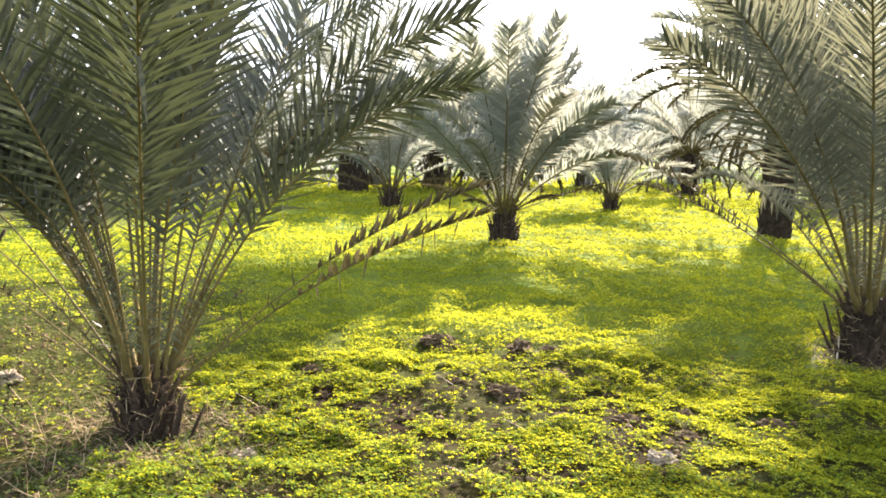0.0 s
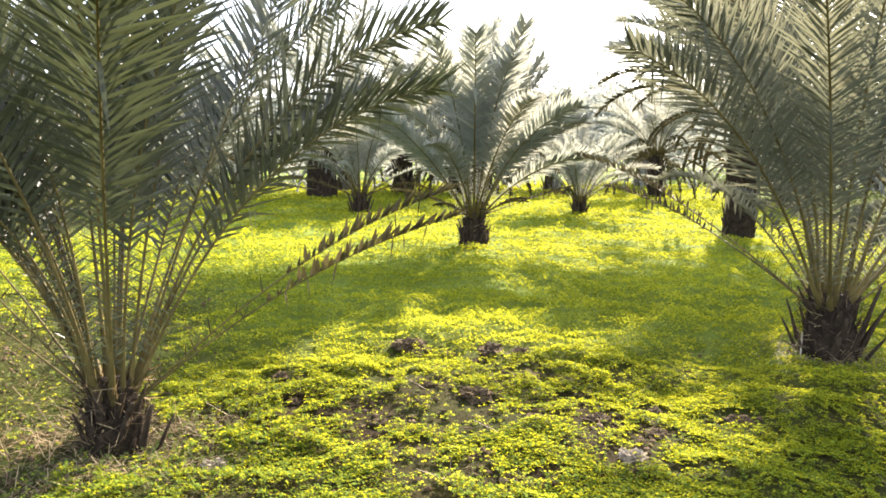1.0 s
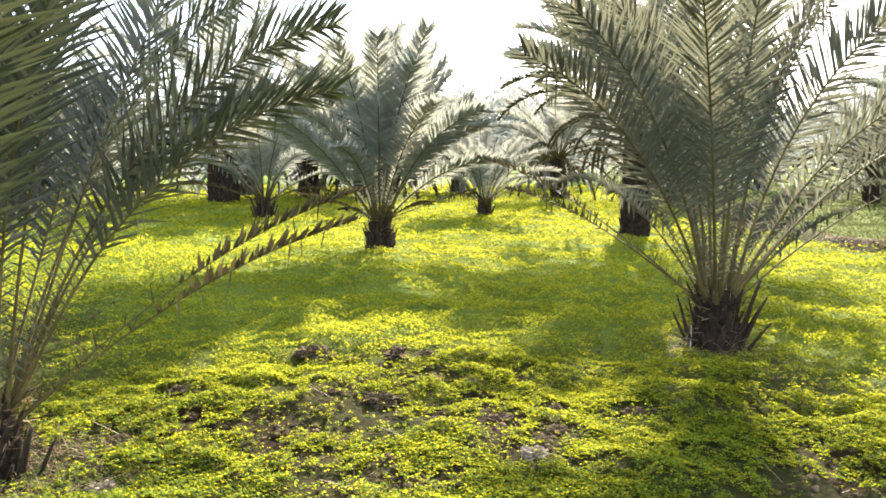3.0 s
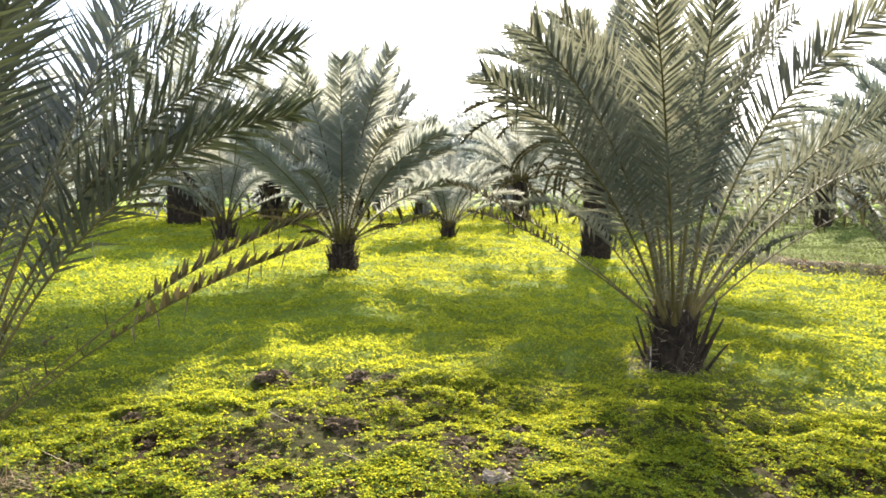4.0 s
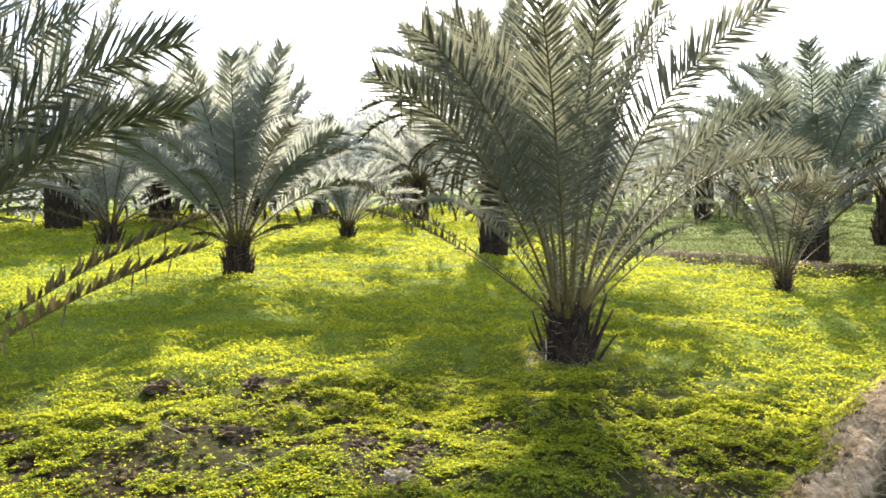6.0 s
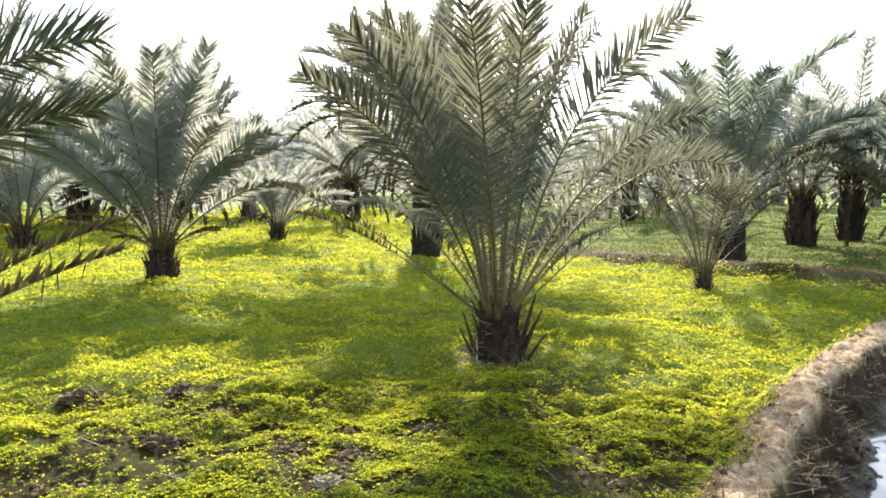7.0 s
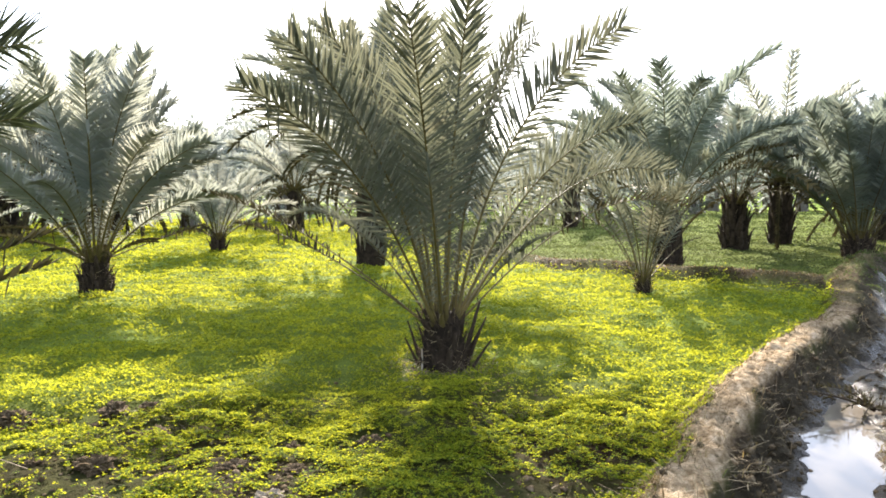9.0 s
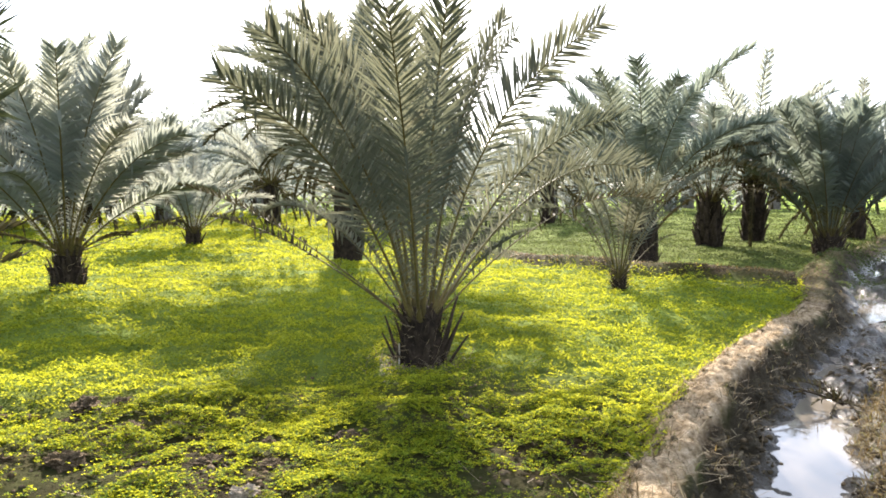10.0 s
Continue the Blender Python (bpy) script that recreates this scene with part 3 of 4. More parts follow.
BACK_F = [(-127, 70, 3.44, 47), (89, 66, 3.67, 26), (-114, 56, 3.52, 32), (29, 70, 3.62, 36), (-173, 39, 3.54, 82), (91, 39, 3.69, 65), (7, 56, 3.56, 26), (65, 55, 3.54, 40),
          (60, 66, 3.48, 38), (15, 35, 3.54, 49), (-145, 49, 3.55, 38)]
BACK_H = [(-126, 53, 3.20, 46), (70, 61, 3.26, 37), (-145, 46, 3.28, 38), (33, 40, 3.30, 35), (-150, 28, 3.41, 61), (39, 63, 3.39, 50), (-149, 33, 3.26, 35), (30, 25, 3.29, 45), (-133, 19, 3.66, 55)]
BACK_J = [(49, 77, 3.84, 47), (67, 71, 3.93, 48), (76, 65, 4.07, 41), (-135, 41, 3.61, 16), (-107, 56, 4.01, 51), (45, 27, 3.84, 32), (77, 24, 3.82, 20), (-110, 43, 3.71, 39),
          (-124, 47, 3.73, 47), (87, 30, 3.65, 20), (60, 66, 3.76, 45)]
SKIRT = [(k * 137.5, 30 + 55 * k / 40, 2.7 + k % 4 * 0.15, 88 - 1.2 * k) for k in range(40)] + [(k * 33 + 10, 14 - k % 4 * 12, 1.5 + k % 3 * 0.25, 84) for k in range(22)]
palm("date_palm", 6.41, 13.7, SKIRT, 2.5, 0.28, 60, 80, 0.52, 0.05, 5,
     "old date palm with dry fronds skirting a dark trunk", leaves=HAZED_PALE)
GREAT = [(k * 137.5, 4 + 80 * (k / 40) ** 0.9, 5.2 + k % 4 * 0.25, 88 - 1.4 * k) for k in range(40)] + [(k * 41, 6 - k % 4 * 10, 2.2 + k % 3 * 0.3, 70) for k in range(12)]
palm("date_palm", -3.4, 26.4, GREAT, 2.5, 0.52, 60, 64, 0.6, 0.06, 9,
     "tall broad date palm with a thick dark trunk", leaves=HAZED_PALE, thick=1.6)
palm("date_palm", 10.93, 9.63, BACK_F + filler(14, (35, 84), 3.4, (35, 70), 32), 1.15, 0.26, 40, 86, 0.48, 0.04, 6, "dense date palm with arching fronds beyond the bund", leaves=HAZED_GREEN)
palm("date_palm", 15.6, 11.6, BACK_H + filler(18, (20, 84), 3.2, (45, 80), 33), 1.3, 0.29, 60, 78, 0.48, 0.044, 7, "old date palm with thick dark trunk and ragged stubs", leaves=HAZED_GREEN, stub=1.7)
palm("date_palm", 15.5, 8.45, [(az, 40 + lift * 0.55, length * 0.82, droop * 0.65) for az, lift, length, droop in BACK_J] + filler(34, (48, 87), 2.9, (15, 45), 34), 0.5, 0.3, 40, 78, 0.48, 0.044, 8, "bushy grey-green date palm beside the ditch", leaves=HAZED_GREEN)


def joined_palm(name, count, lifts, length, droop, height, radius, boots, pairs, leaf, wide, seed, label, split):
    """A palm of the rows behind. split: every frond a part of its own; else one crown."""
    root = tagged(new(name), label, "palm tree", "palms of the grove")
    trunk = trunk_parts(root, height, radius, boots, seed, fine=False, stub=1.6)
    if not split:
        trunk.data.materials[0] = HAZED_TRUNK
    g = np.random.default_rng(seed)
    SV, SF, LV, LQ, LT, ns, nl = [], [], [], [], [], 0, 0
    for k in range(count):
        f = k / count
        az = k * 137.5 + g.uniform(-15, 15)
        lift = lifts[0] + (lifts[1] - lifts[0]) * f ** 0.75 + g.normal(0, 5)
        a = radians(az)
        base = (math.sin(a) * radius * 0.35, math.cos(a) * radius * 0.35, height - 0.05)
        sv, sf, lv, lq, lt = frond_meshes(az, lift, length * g.uniform(0.85, 1.1), g.uniform(*droop) * (1.1 - 0.5 * f), pairs, leaf, wide, seed * 50 + k, 0.25, base, 1.3, coarse=not split)
        if split:
            fr = part("frond", mesh_np("frond", sv, [(sf, 0)], [STALK]), root)
            tagged(part("foliage", mesh_np("foliage", lv, [(lq, 0), (lt, 0)], [FROND_OLD if lift < 28 else HAZED_PALE]), fr), kind="stuff")
        SV.append(sv), SF.append(sf + ns), LV.append(lv), LQ.append(lq + nl), LT.append(lt + nl)
        ns, nl = ns + len(sv), nl + len(lv)
    if not split:
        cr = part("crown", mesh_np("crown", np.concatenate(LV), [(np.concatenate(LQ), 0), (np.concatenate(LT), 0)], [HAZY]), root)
        tagged(cr, kind="stuff")
        tagged(part("stalk", mesh_np("stalk", np.concatenate(SV), [(np.concatenate(SF), 0)], [STALK]), cr), kind="stuff")
    return root


OLD = "mature date palm with drooping fronds on a thick dark trunk"
YOUNG = "young bushy date palm growing from a low stump"
kinds = {
    "old": joined_palm("date_palm", 46, (-22, 84), 3.4, (55, 90), 1.6, 0.28, 40, 72, 0.5, 0.042, 21, OLD, True),
    "old_b": joined_palm("date_palm", 42, (-18, 82), 3.2, (50, 95), 1.7, 0.28, 40, 72, 0.5, 0.042, 22, OLD, True),
    "young": joined_palm("date_palm", 26, (25, 86), 3.0, (35, 65), 0.5, 0.26, 24, 72, 0.48, 0.04, 23, YOUNG, True),
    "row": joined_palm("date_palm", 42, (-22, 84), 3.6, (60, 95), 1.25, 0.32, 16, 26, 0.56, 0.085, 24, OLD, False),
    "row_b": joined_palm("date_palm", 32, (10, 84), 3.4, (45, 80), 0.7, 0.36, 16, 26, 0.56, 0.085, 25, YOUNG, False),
}


def put(kind, x, y, size, turn, first=[]):
    z = float(land(np.array([float(x)]), np.array([float(y)]))[0][0])
    m = pose(x, y, z - 0.03, 0, 0, turn)
    ob = kinds[kind]
    if kind not in first:
        first.append(kind)
    else:
        ob = copy_thing(ob, m)
    ob.matrix_basis = m @ Matrix.Scale(size, 4)
    return ob


for kind, x, y, size, turn in [
        ("old_b", 18.3, 12.15, 1.04, 310),
        ("old", 21.1, 10.8, 0.95, 120), ("young", -1.5, 19.7, 1.0, 95),
        ("young", 4.45, 18.95, 0.75, 160), ("old_b", 3.25, 32.2, 1.2, 15), ("old_b", 20.4, 23.4, 1.0, 85), ("old", 13.0, 24.5, 1.05, 140),
        ("old", -9.5, 24.5, 1.2, 300), ("old_b", 2.1, 28.0, 1.35, 40), ("old", -0.4, 29.5, 1.3, 10), ("young", -5.75, 8.2, 1.15, 200), ("old_b", 9.5, 27.5, 1.05, 220)]:
    put(kind, x, y, size, turn)

g = np.random.default_rng(5)
for dist, gap in ((36, 5.5), (45, 6.0), (57, 6.5), (72, 7.5)):
    az = -46.0
    while az < 58:
        a = radians(az + g.uniform(-2, 2))
        d = dist + g.uniform(-3.5, 3.5)
        if not (50 < az and dist < 50):
            put("row" if g.random() < 0.6 else "row_b", d * math.sin(a), d * math.cos(a), g.uniform(1.0, 1.3), g.uniform(0, 360))
        az += math.degrees(gap / dist) * g.uniform(0.8, 1.25)
for az, d in ((60, 95), (63.5, 110), (67, 90), (71, 105), (75, 80)):
    a = radians(az)
    put("row", d * math.sin(a), d * math.cos(a), 1.2, az * 7)


def far_woods():
    """The dim belt of trees that closes the grove: clumps of leaves heaped to uneven crowns."""
    g = np.random.default_rng(61)
    C = []
    for az in np.arange(-60, 100, 0.55):
        d = g.uniform(85, 135) if az < 56 else g.uniform(260, 340)
        top = g.uniform(8, 14) if az < 56 else g.uniform(5, 9)
        k = 460
        a = radians(az + g.uniform(-0.4, 0.4))
        w = g.uniform(2.0, 4.0)
        u = g.normal(0, 1, (k, 3))
        u = unit(u) * g.random((k, 1)) ** 0.4
        h = top * 0.5
        C.append(np.stack([d * math.sin(a) + u[:, 0] * w, d * math.cos(a) + u[:, 1] * w, h + u[:, 2] * h * 0.97], 1))
    c = np.concatenate(C)
    m = len(c)
    d = unit(g.normal(0, 1, (m, 3)))
    e = unit(np.cross(d, g.normal(0, 1, (m, 3))))
    s = g.uniform(0.3, 0.75, (m, 1))
    v = np.stack([c - d * s, c + e * s * 0.3, c + d * s, c - e * s * 0.3], 1).reshape(-1, 3)
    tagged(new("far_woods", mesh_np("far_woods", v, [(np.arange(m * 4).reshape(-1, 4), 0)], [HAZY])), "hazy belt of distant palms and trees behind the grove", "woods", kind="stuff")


far_woods()


# ---- clover, grass, straw and clods ----
def leaf_stuff(name, x, y, zlow, zhigh, size, material, label, category, tilt=0.6, long=1.0, lean=0.0):
    """Many small leaves, each a kite of two triangles, at random turns; lean: how far they turn to the sun."""
    m = len(x)
    z = land(x, y)[0] + zlow + (zhigh - zlow) * rng.random(m) ** 0.8
    a = rng.uniform(0, 2 * math.pi, m)
    nrm = unit(np.stack([rng.normal(0, 1, m) * tilt + lean * sun_dir.x, rng.normal(0, 1, m) * tilt + lean * sun_dir.y, np.ones(m)], 1))
    d = np.stack([np.cos(a), np.sin(a), np.zeros(m)], 1)
    d = unit(d - nrm * (d * nrm).sum(1, keepdims=True))
    e = np.cross(nrm, d)
    c = np.stack([x, y, z], 1)
    s = size[:, None]
    v = np.stack([c - d * s * 0.5 * long, c + e * s * 0.42, c + d * s * 0.5 * long, c - e * s * 0.42], 1).reshape(-1, 3)
    f = np.arange(m * 4).reshape(-1, 4)
    return tagged(new(name, mesh_np(name, v, [(f, 0)], [material])), label, category, kind="stuff")


def scatter(count, r0, r1, a0, a1, power):
    """Places in a sector round the walk, thinning with distance."""
    u = rng.random(count)
    r = r0 * (r1 / r0) ** u if power == 0 else np.sqrt(r0 ** 2 + (r1 ** 2 - r0 ** 2) * u)
    a = np.radians(rng.uniform(a0, a1, count))
    return r * np.sin(a), r * np.cos(a), r


PALMS = [(-1.62, 3.62, 0.5), (2.98, 4.92, 0.38), (0.97, 11.82, 0.6), (6.41, 13.7, 0.7), (7.94, 7.43, 0.25)]


def cover(x, y, clumpy=True):
    """How thick the clover stands, 0 to 1."""
    z, p, q, pale, mud, far = land(x, y)
    near = 1 - step(np.hypot(x, y), 4.2, 6.2)
    c = 0.47 + 1.2 * (noise2(x, y, 0.9, 31) - 0.4) + 1.5 * (noise2(x, y, 3.3, 32) - 0.5)
    c = c + 0.56 * (1 - near)
    if clumpy:
        mid = 1 - step(np.hypot(x, y), 7.5, 11)
        c = c + (1.1 + 0.5 * mid) * (noise2(x, y, 14.0, 33) - 0.5) + 0.6 * mid * (noise2(x, y, 27.0, 34) - 0.5)
    c = c - 0.6 * step(-np.hypot(x + 2.5, y - 3.2), -1.9, -0.5)
    for sx, sy, rx, ry in SOIL:
        e = np.hypot((x - sx) / rx, (y - sy) / ry) + 0.8 * (noise2(x, y, 9.0, 35) - 0.5)
        c = c * (0.22 + 0.78 * step(e, 0.5, 1.2))
    for px, py, pr in PALMS:
        c = c * step(np.hypot(x - px, y - py), pr * 0.5, pr * 1.3)
    for px, py, pr in CLODS:
        c = c * (0.12 + 0.88 * step(np.hypot(x - px, (y - py) * 0.8), pr * 0.7, pr * 1.6))
    c = c * (1 - 0.85 * step(-x - 0.22 * y, 2.2, 4.0) * step(y, 12, 16))
    c = c - 1.15 * thin_patch(x, y)
    c = np.clip(c, 0.03, 1)
    c = c * (1 - step(p, -0.3, -0.12))
    c = c * step(q, 0.15, 0.5) * (1 - bare_corner(x, y))
    return c


# bare patches of broken soil: place and half widths
SOIL = [(0.12, 5.2, 0.22, 0.16), (0.55, 5.02, 0.3, 0.14), (0.67, 4.55, 0.24, 0.16), (0.32, 4.1, 0.2, 0.15), (0.92, 3.68, 0.28, 0.2), (1.2, 3.46, 0.24, 0.2), (0.95, 3.2, 0.2, 0.16), (1.34, 3.93, 0.16, 0.18),
        (1.74, 3.72, 0.2, 0.24), (0.73, 3.36, 0.16, 0.12), (0.03, 4.3, 0.12, 0.12), (2.28, 2.58, 0.3, 0.24), (2.8, 2.8, 0.26, 0.16), (-0.95, 4.6, 0.16, 0.14), (-1.1, 3.9, 0.18, 0.14), (-0.78, 4.14, 0.12, 0.1),
        (-1.04, 3.34, 0.2, 0.14), (-0.3, 3.0, 0.5, 0.12), (0.45, 3.05, 0.4, 0.12), (2.2, 5.2, 0.2, 0.2), (-0.25, 3.77, 0.1, 0.1), (2.15, 8.5, 0.25, 0.2), (1.7, 4.4, 0.16, 0.14)]
CLODS = [(-0.07, 5.32, 0.2), (0.52, 5.08, 0.15), (0.32, 4.13, 0.13), (0.68, 4.54, 0.14), (-0.25, 3.79, 0.08), (-1.11, 3.95, 0.09), (-0.95, 4.67, 0.09), (0.99, 3.2, 0.1),
         (0.28, 3.3, 0.08), (0.96, 3.72, 0.11), (1.24, 3.55, 0.1), (-2.78, 4.3, 0.12), (-1.04, 3.36, 0.09), (0.72, 5.0, 0.09), (0.04, 4.29, 0.07), (0.62, 3.75, 0.08), (-0.78, 4.16, 0.06),
         (1.36, 3.95, 0.07), (1.75, 3.7, 0.09), (0.2, 5.2, 0.08), (0.42, 4.96, 0.07), (0.56, 4.6, 0.07), (1.1, 3.38, 0.07)]


def beyond_bund(x, y):
    return step(off_line(x, y, BUND), 0.1, 0.6)


def clover():
    """Three leaflets to a stem near the walk, single leaves further off."""
    x, y, r = scatter(210000, 1.9, 5.2, -44, 72, 1)
    U, V, W = scatter(30000, 0.3, 1.9, -180, 180, 1)
    near = np.concatenate([x, U]), np.concatenate([y, V]), 3
    x, y, r = scatter(860000, 5.2, 45, -40, 70, 0)
    P, Q, R = scatter(90000, 1.9, 30, 72, 316, 0)
    for x, y, leaflets in (near, (np.concatenate([x, P]), np.concatenate([y, Q]), 1)):
        r = np.hypot(x, y)
        keep = rng.random(len(x)) < cover(x, y) * (1 - beyond_bund(x, y))
        x, y, r = x[keep], y[keep], r[keep]
        tall = 0.02 + (0.1 + 0.09 * step(r, 4.5, 8)) * noise2(x, y, 1.3, 41) * np.clip(0.15 + noise2(x, y, 4.5, 42), 0, 1)
        tall = tall * (0.5 + noise2(x, y, 8.0, 44) * (0.6 + 0.6 * noise2(x, y, 19.0, 45)))
        size = 0.0142 * np.maximum(1, r / 5.2) ** 0.8 * rng.uniform(0.6, 1.3, len(x)) * (1 if leaflets == 3 else 1.22)
        high = tall * (0.55 + 0.45 * rng.random(len(x)))
        turn = rng.uniform(0, 2 * math.pi, len(x))
        out = size * 0.55 if leaflets == 3 else 0
        x = np.concatenate([x + np.cos(turn + k * 2.1) * out for k in range(leaflets)])
        y = np.concatenate([y + np.sin(turn + k * 2.1) * out for k in range(leaflets)])
        high, size = np.tile(high, leaflets), np.tile(size, leaflets)
        leaf_stuff("clover", x, y, high, high + 0.004, size, CLOVER, "low yellow-green clover covering the field", "clover", 0.5 - 0.04 * step(np.hypot(x, y), 6, 14), 1.0, 0.55 - 0.25 * step(np.hypot(x, y), 5.5, 10))


clover()


def grass():
    x, y, r = scatter(220000, 7.0, 60, 10, 72, 0)
    keep = rng.random(len(x)) < 0.8 * np.maximum(beyond_bund(x, y), step(off_line(x, y, BANK), 2.0, 2.6) * 0.8) * (1 - 0.8 * bare_corner(x, y))
    x, y, r = x[keep], y[keep], r[keep]
    leaf_stuff("grass", x, y, 0.0, 0.03 + 0.05 * noise2(x, y, 0.7, 43), 0.01 * np.maximum(1, r / 4.6) ** 0.85 * rng.uniform(0.6, 1.4, len(x)), GRASS,
               "thin short grass on the plot behind the low bund", "grass", 0.8, 1.6)


grass()


def weeds():
    """Thin olive weeds among the litter beside the spiny palm."""
    x, y, r = scatter(110000, 1.9, 9.0, -44, -12, 1)
    keep = rng.random(len(x)) < 0.38 * np.maximum(step(-np.hypot(x + 2.5, y - 3.6), -2.4, -0.5), step(-np.hypot(x + 4.3, (y - 6.6) * 0.8), -2.8, -1.0)) * np.clip(noise2(x, y, 3.0, 52) * 1.5, 0, 1)
    x, y = x[keep], y[keep]
    leaf_stuff("weeds", x, y, 0.0, 0.02 + 0.07 * noise2(x, y, 2.0, 53), 0.012 * rng.uniform(0.6, 1.5, len(x)), GRASS, "thin olive weeds on littered soil by a palm", "weeds", 0.9, 2.2)


weeds()


def straw():
    """Dead stems lying on bare soil, on the bank and about the stumps."""
    x, y, r = scatter(110000, 1.9, 9.0, -44, 72, 1)
    z, p, q, pale, mud, far = land(x, y)
    want = 0.006 + 0.22 * step(-np.hypot(x + 2.2, y - 3.4), -1.9, -0.2) + 0.4 * step(-np.abs(p), -0.45, -0.15) + 0.9 * step(p, 1.05, 1.4)
    for px, py, pr in PALMS[:2]:
        want = want + 0.9 * step(-np.hypot(x - px, y - py), -pr * 1.7, -pr * 0.6)
    keep = (rng.random(len(x)) < want) & ~((p > 0.45) & (p < 1.05))
    x, y = x[keep], y[keep]
    m = len(x)
    z = land(x, y)[0] + 0.006
    a = rng.uniform(0, 2 * math.pi, m)
    rise = np.abs(rng.normal(0, 0.35, m))
    d = np.stack([np.cos(a) * np.cos(rise), np.sin(a) * np.cos(rise), np.sin(rise)], 1)
    e = np.stack([-np.sin(a), np.cos(a), np.zeros(m)], 1)
    ln, w = (0.03 + 0.16 * rng.random(m) ** 2)[:, None], rng.uniform(0.0012, 0.003, m)[:, None]
    c = np.stack([x, y, z], 1)
    v = np.stack([c - e * w, c + e * w, c + d * ln + e * w * 0.5, c + d * ln - e * w * 0.5], 1).reshape(-1, 3)
    tagged(new("straw", mesh_np("straw", v, [(np.arange(m * 4).reshape(-1, 4), 0)], [STRAW])), "scattered dry brown straw on bare soil", "straw", kind="stuff")


straw()


def bank_grass():
    """Rough dry blades that hang over the bank and fill the far side of the ditch."""
    x, y, r = scatter(280000, 2.0, 15, 28, 78, 0)
    z, p, q, pale, mud, far = land(x, y)
    want = 0.95 * step(p - 0.3 * step(x, 8.5, 11.0), 0.76, 0.92) + 0.8 * step(-q, -0.38, -0.15) * (p < 0) + 0.08 * step(-np.abs(p - 0.2), -0.16, -0.05) + 0.6 * step(-np.abs(p + 0.2), -0.14, -0.03) + 0.03 * (np.abs(p) < 0.3)
    keep = rng.random(len(x)) < want * np.clip(noise2(x, y, 5.0, 51) * 1.6, 0, 1)
    x, y, z, p, r = x[keep], y[keep], z[keep], p[keep], r[keep]
    m = len(x)
    a = rng.uniform(0, 2 * math.pi, m)
    rise = rng.uniform(0.15, 1.1, m)
    d = np.stack([np.cos(a) * np.cos(rise), np.sin(a) * np.cos(rise), np.sin(rise)], 1)
    e = np.stack([-np.sin(a), np.cos(a), np.zeros(m)], 1)
    k = np.maximum(1, r / 5)
    ln, w = (rng.uniform(0.025, 0.09, m) * np.where(p > 0.8, 1.5, 1))[:, None], (rng.uniform(0.0015, 0.0035, m) * k)[:, None]
    c = np.stack([x, y, z - 0.004], 1)
    top = c + d * ln - np.array([0, 0, 1.0]) * ln * 0.3
    mid = c + d * ln * 0.55
    v = np.stack([c - e * w, c + e * w, mid + e * w * 0.8, mid - e * w * 0.8, top], 1).reshape(-1, 3)
    o = np.arange(m)[:, None] * 5
    tagged(new("bank_grass", mesh_np("bank_grass", v, [(o + np.array([[0, 1, 2, 3]]), 0), (o + np.array([[3, 2, 4]]), 0)], [BANK_GRASS])), "rough brown grass on the ditch banks", "grass", kind="stuff")


bank_grass()


def dead_frond():
    """A broken, dried frond fallen into the ditch, with a tangle of dark leaflets and a pale snapped stalk."""
    sv, sf, lv, lq, lt = frond_meshes(300, 22, 0.55, 20, 6, 0.12, 0.01, 77, 0.6, (0, 0, 0), 0.8)
    ob = new("dead_frond", smooth(mesh_np("dead_frond", sv, [(sf, 0)], [BOOT])))
    ob.matrix_world = pose(5.3, 2.72, -0.09)
    tagged(part("foliage", mesh_np("foliage", lv, [(lq, 0), (lt, 0)], [FROND_OLD]), ob), kind="stuff")
    for k in range(7):
        sv, sf, lv, lq, lt = frond_meshes(190 + k * 31, 12 + k * 5, 0.3 + 0.05 * (k % 3), 60, 10, 0.16, 0.012, 80 + k, 0.2, (0, 0, 0), 0.45)
        tw = part("twig", smooth(mesh_np("twig", sv, [(sf, 0)], [TRUNK])), ob)
        tagged(part("foliage", mesh_np("foliage", lv, [(lq, 0), (lt, 0)], [FROND_OLD]), tw), kind="stuff")
    tagged(ob, "broken dry palm frond with dark leaflets in a ditch", "palm frond")


dead_frond()


def husk_strip():
    """A pale curled strip of husk leaning on a stump."""
    v, n = [], 9
    for k in range(n):
        u = k / (n - 1)
        x, z = 0.05 * math.sin(u * 2.6), 0.2 * u
        w = 0.013 * (1 - 0.6 * u)
        for dx, dy in ((-w, 0), (0, 0.006), (w, 0), (0, -0.006)):
            v.append((x + dx, dy, z))
    f = [(k * 4 + j, k * 4 + (j + 1) % 4, k * 4 + 4 + (j + 1) % 4, k * 4 + 4 + j) for k in range(n - 1) for j in range(4)]
    m = soil_material("pale_husk", [(0.3, (0.3, 0.26, 0.2)), (0.7, (0.55, 0.5, 0.4))], 20.0, 0.004)
    ob = tagged(new("husk_strip", mesh_np("husk_strip", np.array(v), [(np.array(f), 0)], [m])), "pale curled strip of dry palm husk by a stump", "husk")
    ob.matrix_world = pose(2.74, 4.86, float(land(np.array([2.74]), np.array([4.86]))[0][0]) - 0.01, 0, 0, 58)


husk_strip()


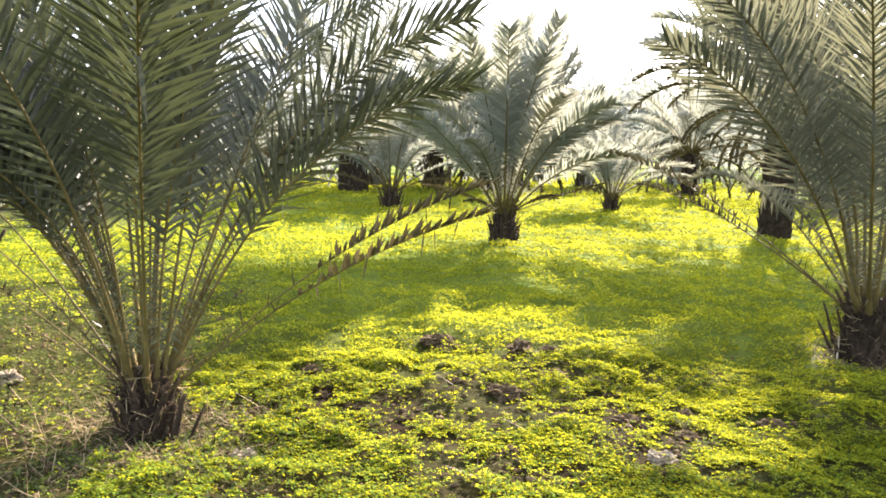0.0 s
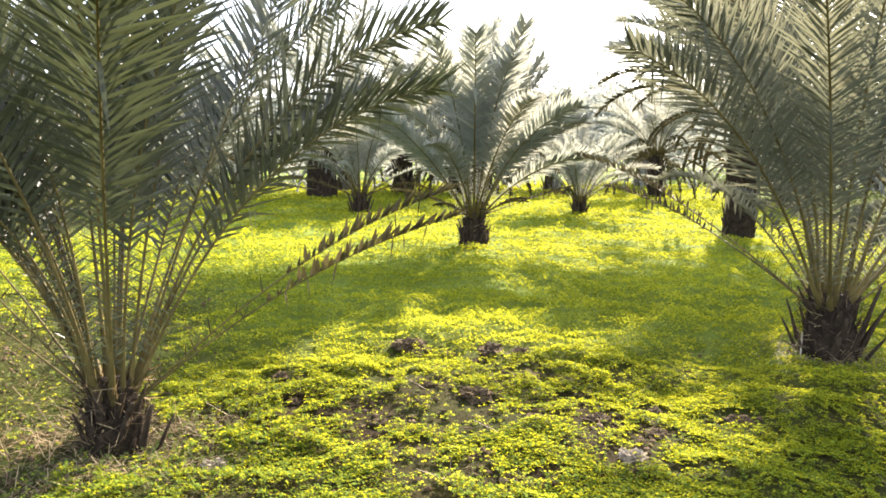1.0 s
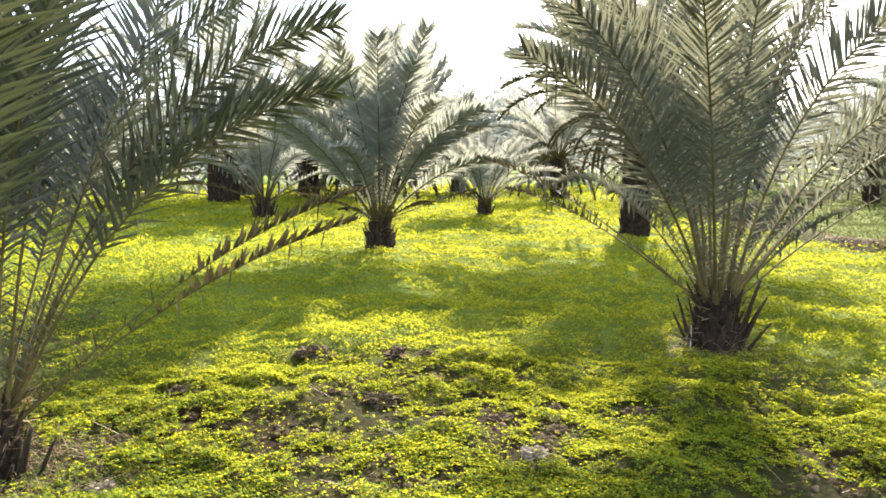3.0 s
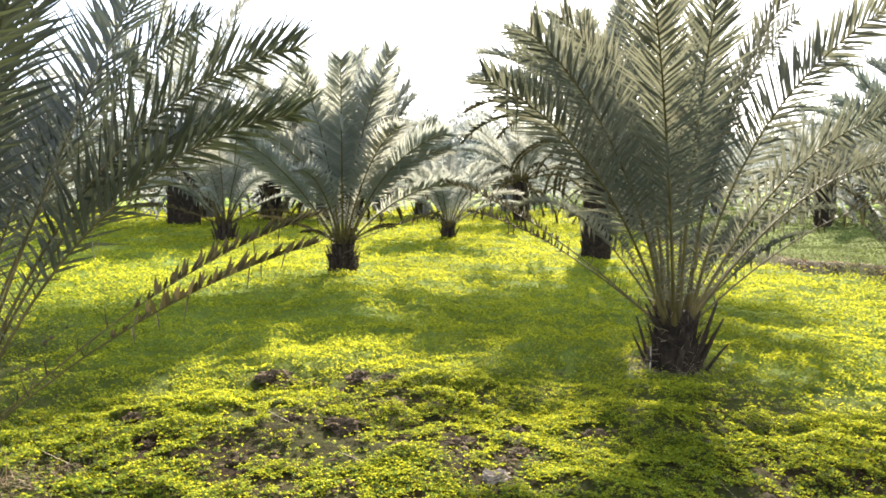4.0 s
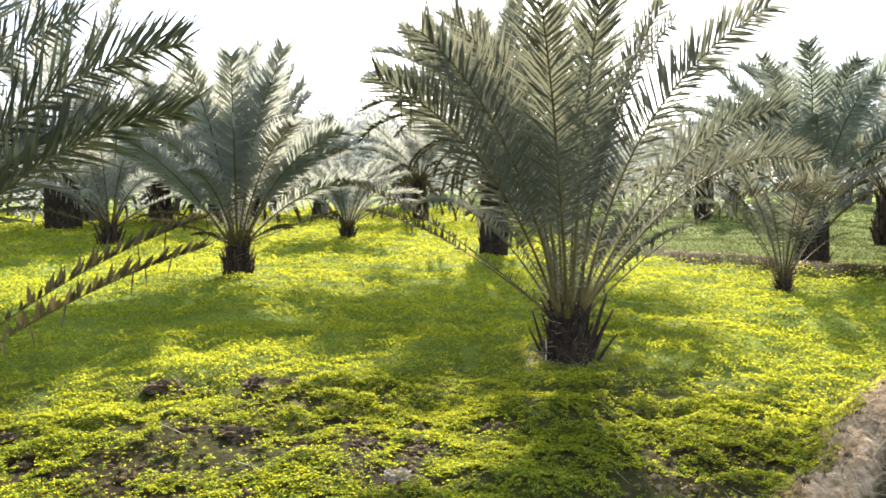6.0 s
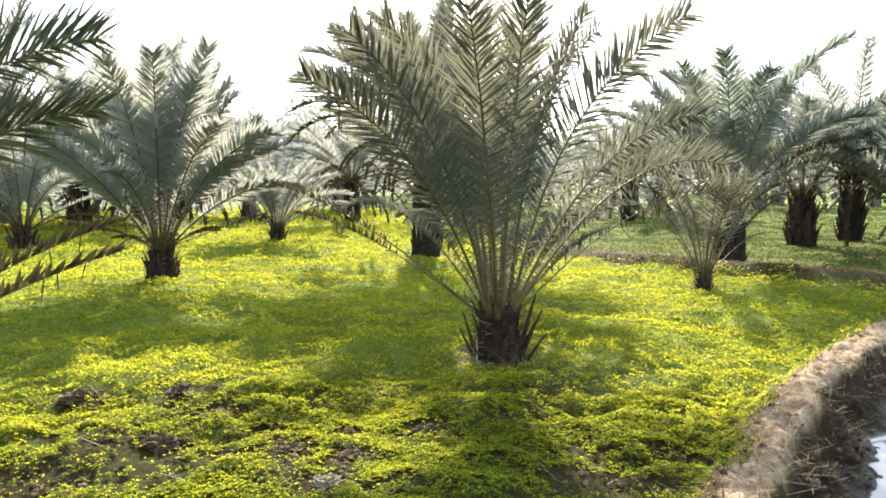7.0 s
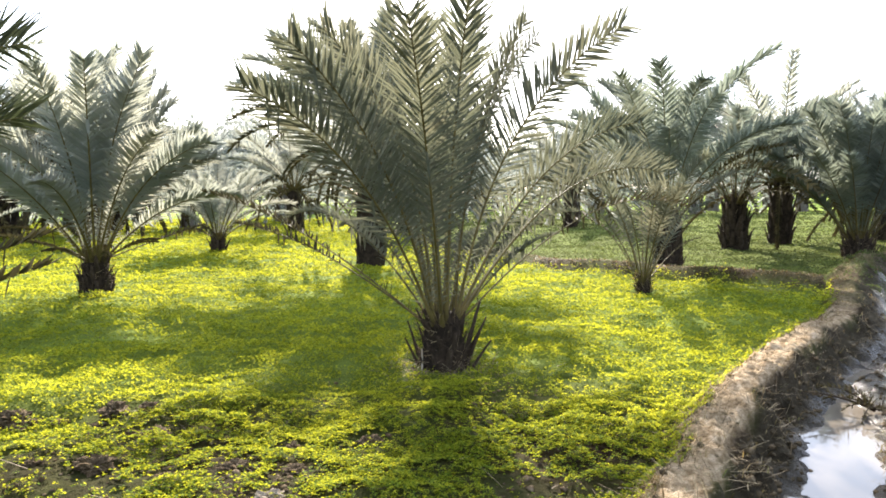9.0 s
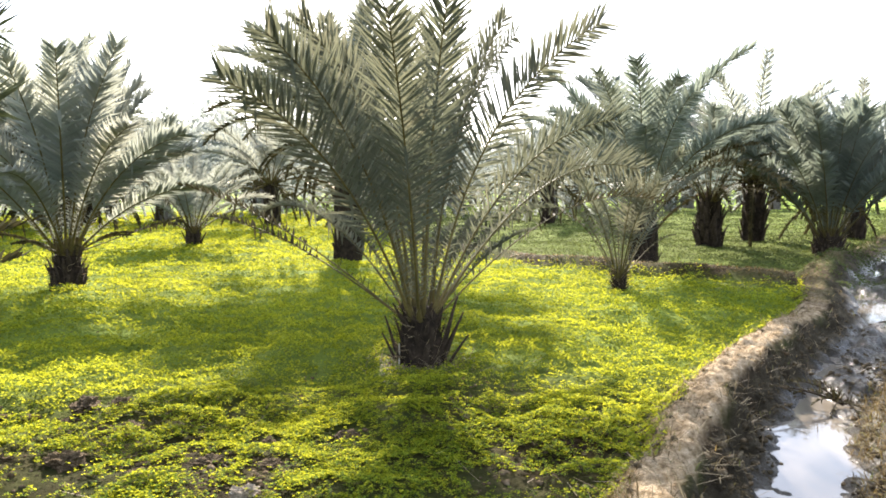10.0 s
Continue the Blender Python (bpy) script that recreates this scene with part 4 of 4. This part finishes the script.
def lump(seed, level):
    """A rough lump of unit size, flat below."""
    bm = bmesh.new()
    bmesh.ops.create_icosphere(bm, subdivisions=level, radius=1.0)
    for v in bm.verts:
        q = v.co * 1.3 + Vector((seed * 3.1, seed * 1.7, 0))
        v.co *= 1 + 0.55 * noise.noise(q) + 0.5 * noise.noise(q * 3) + (0.34 * noise.noise(q * 6) + 0.2 * noise.noise(q * 13) if level > 2 else 0)
        v.co.z = max(v.co.z * 0.75, -0.35)
    me = bpy.data.meshes.new("soil_clod")
    bm.to_mesh(me)
    bm.free()
    me.materials.append(CLOD)
    return me


clods = [lump(k, 4) for k in range(5)]
dry_clod = lump(6, 4)
dry_clod.materials[0] = DRY_CLOD
for k, (x, y, s) in enumerate(CLODS):
    label = ("large pale-topped clod of dry soil among clover", "broad dark clod of soil among clover")[k] if k < 2 else ""
    z = float(land(np.array([x]), np.array([y]))[0][0])
    if k in (7, 11, 12):
        label = "pale dry clod of soil lying in clover"
    ob = tagged(new("soil_clod", dry_clod if k in (7, 11, 12) else clods[k % 5]), label or "crumbly brown clod of soil lying in clover", "soil clod", "clods in the field")
    ob.matrix_world = pose(x, y, z + s * 0.1, 0, 0, k * 77) @ Matrix.Diagonal((s * 0.66, s * 0.55, s * 0.42, 1))


def crumbs():
    """Small clods strewn over the bare places, the bank and the ditch mud."""
    protos = []
    for k in range(4):
        me = lump(k + 9, 1)
        v = np.empty(len(me.vertices) * 3, dtype=np.float32)
        me.vertices.foreach_get("co", v)
        f = np.empty(len(me.polygons) * 3, dtype=np.int32)
        me.loops.foreach_get("vertex_index", f)
        protos.append((v.reshape(-1, 3), f.reshape(-1, 3)))
        bpy.data.meshes.remove(me)
    x, y, r = scatter(15000, 1.9, 8.0, -44, 72, 1)
    z, p, q, pale, mud, far = land(x, y)
    want = 0.95 * step(-cover(x, y, False), -0.5, -0.1) * np.where(p < -0.4, 1, 0.12)
    keep = rng.random(len(x)) < want
    lay("soil_crumbs", x[keep], y[keep], z[keep], p[keep], protos, CLOD, "small crumbs of dry soil on bare ground", "soil crumbs")
    x, y, r = scatter(40000, 2.6, 11, 28, 72, 0)
    z, p, q, pale, mud, far = land(x, y)
    wide = 0.3 * step(x, 8.5, 11.0)
    want = 0.75 * step(p, 0.14, 0.24) * (1 - step(p - wide, 0.95, 1.1)) * (z > -0.108) + 0.25 * step(-np.abs(p + 0.18), -0.1, -0.02)
    keep = rng.random(len(x)) < want * np.clip(noise2(x, y, 5.0, 57) * 1.5, 0, 1)
    lay("mud_crumbs", x[keep], y[keep], z[keep], p[keep], protos, MUD_CLOD, "wet dark crumbs of mud along the ditch", "mud crumbs")


def lay(name, x, y, z, p, protos, material, label, category):
    V, F, n = [], [], 0
    for x0, y0, z0, p0 in zip(x, y, z, p):
        v, f = protos[int(rng.integers(4))]
        s = 0.005 + 0.02 * rng.random() ** 3
        a = rng.uniform(0, 6.28)
        ca, sa = math.cos(a), math.sin(a)
        w = v * s
        V.append(np.stack([w[:, 0] * ca - w[:, 1] * sa + x0, w[:, 0] * sa + w[:, 1] * ca + y0, w[:, 2] + z0 + s * 0.1], 1))
        F.append(f + n)
        n += len(v)
    tagged(new(name, mesh_np(name, np.concatenate(V), [(np.concatenate(F), 0)], [material])), label, category, kind="stuff")


crumbs()
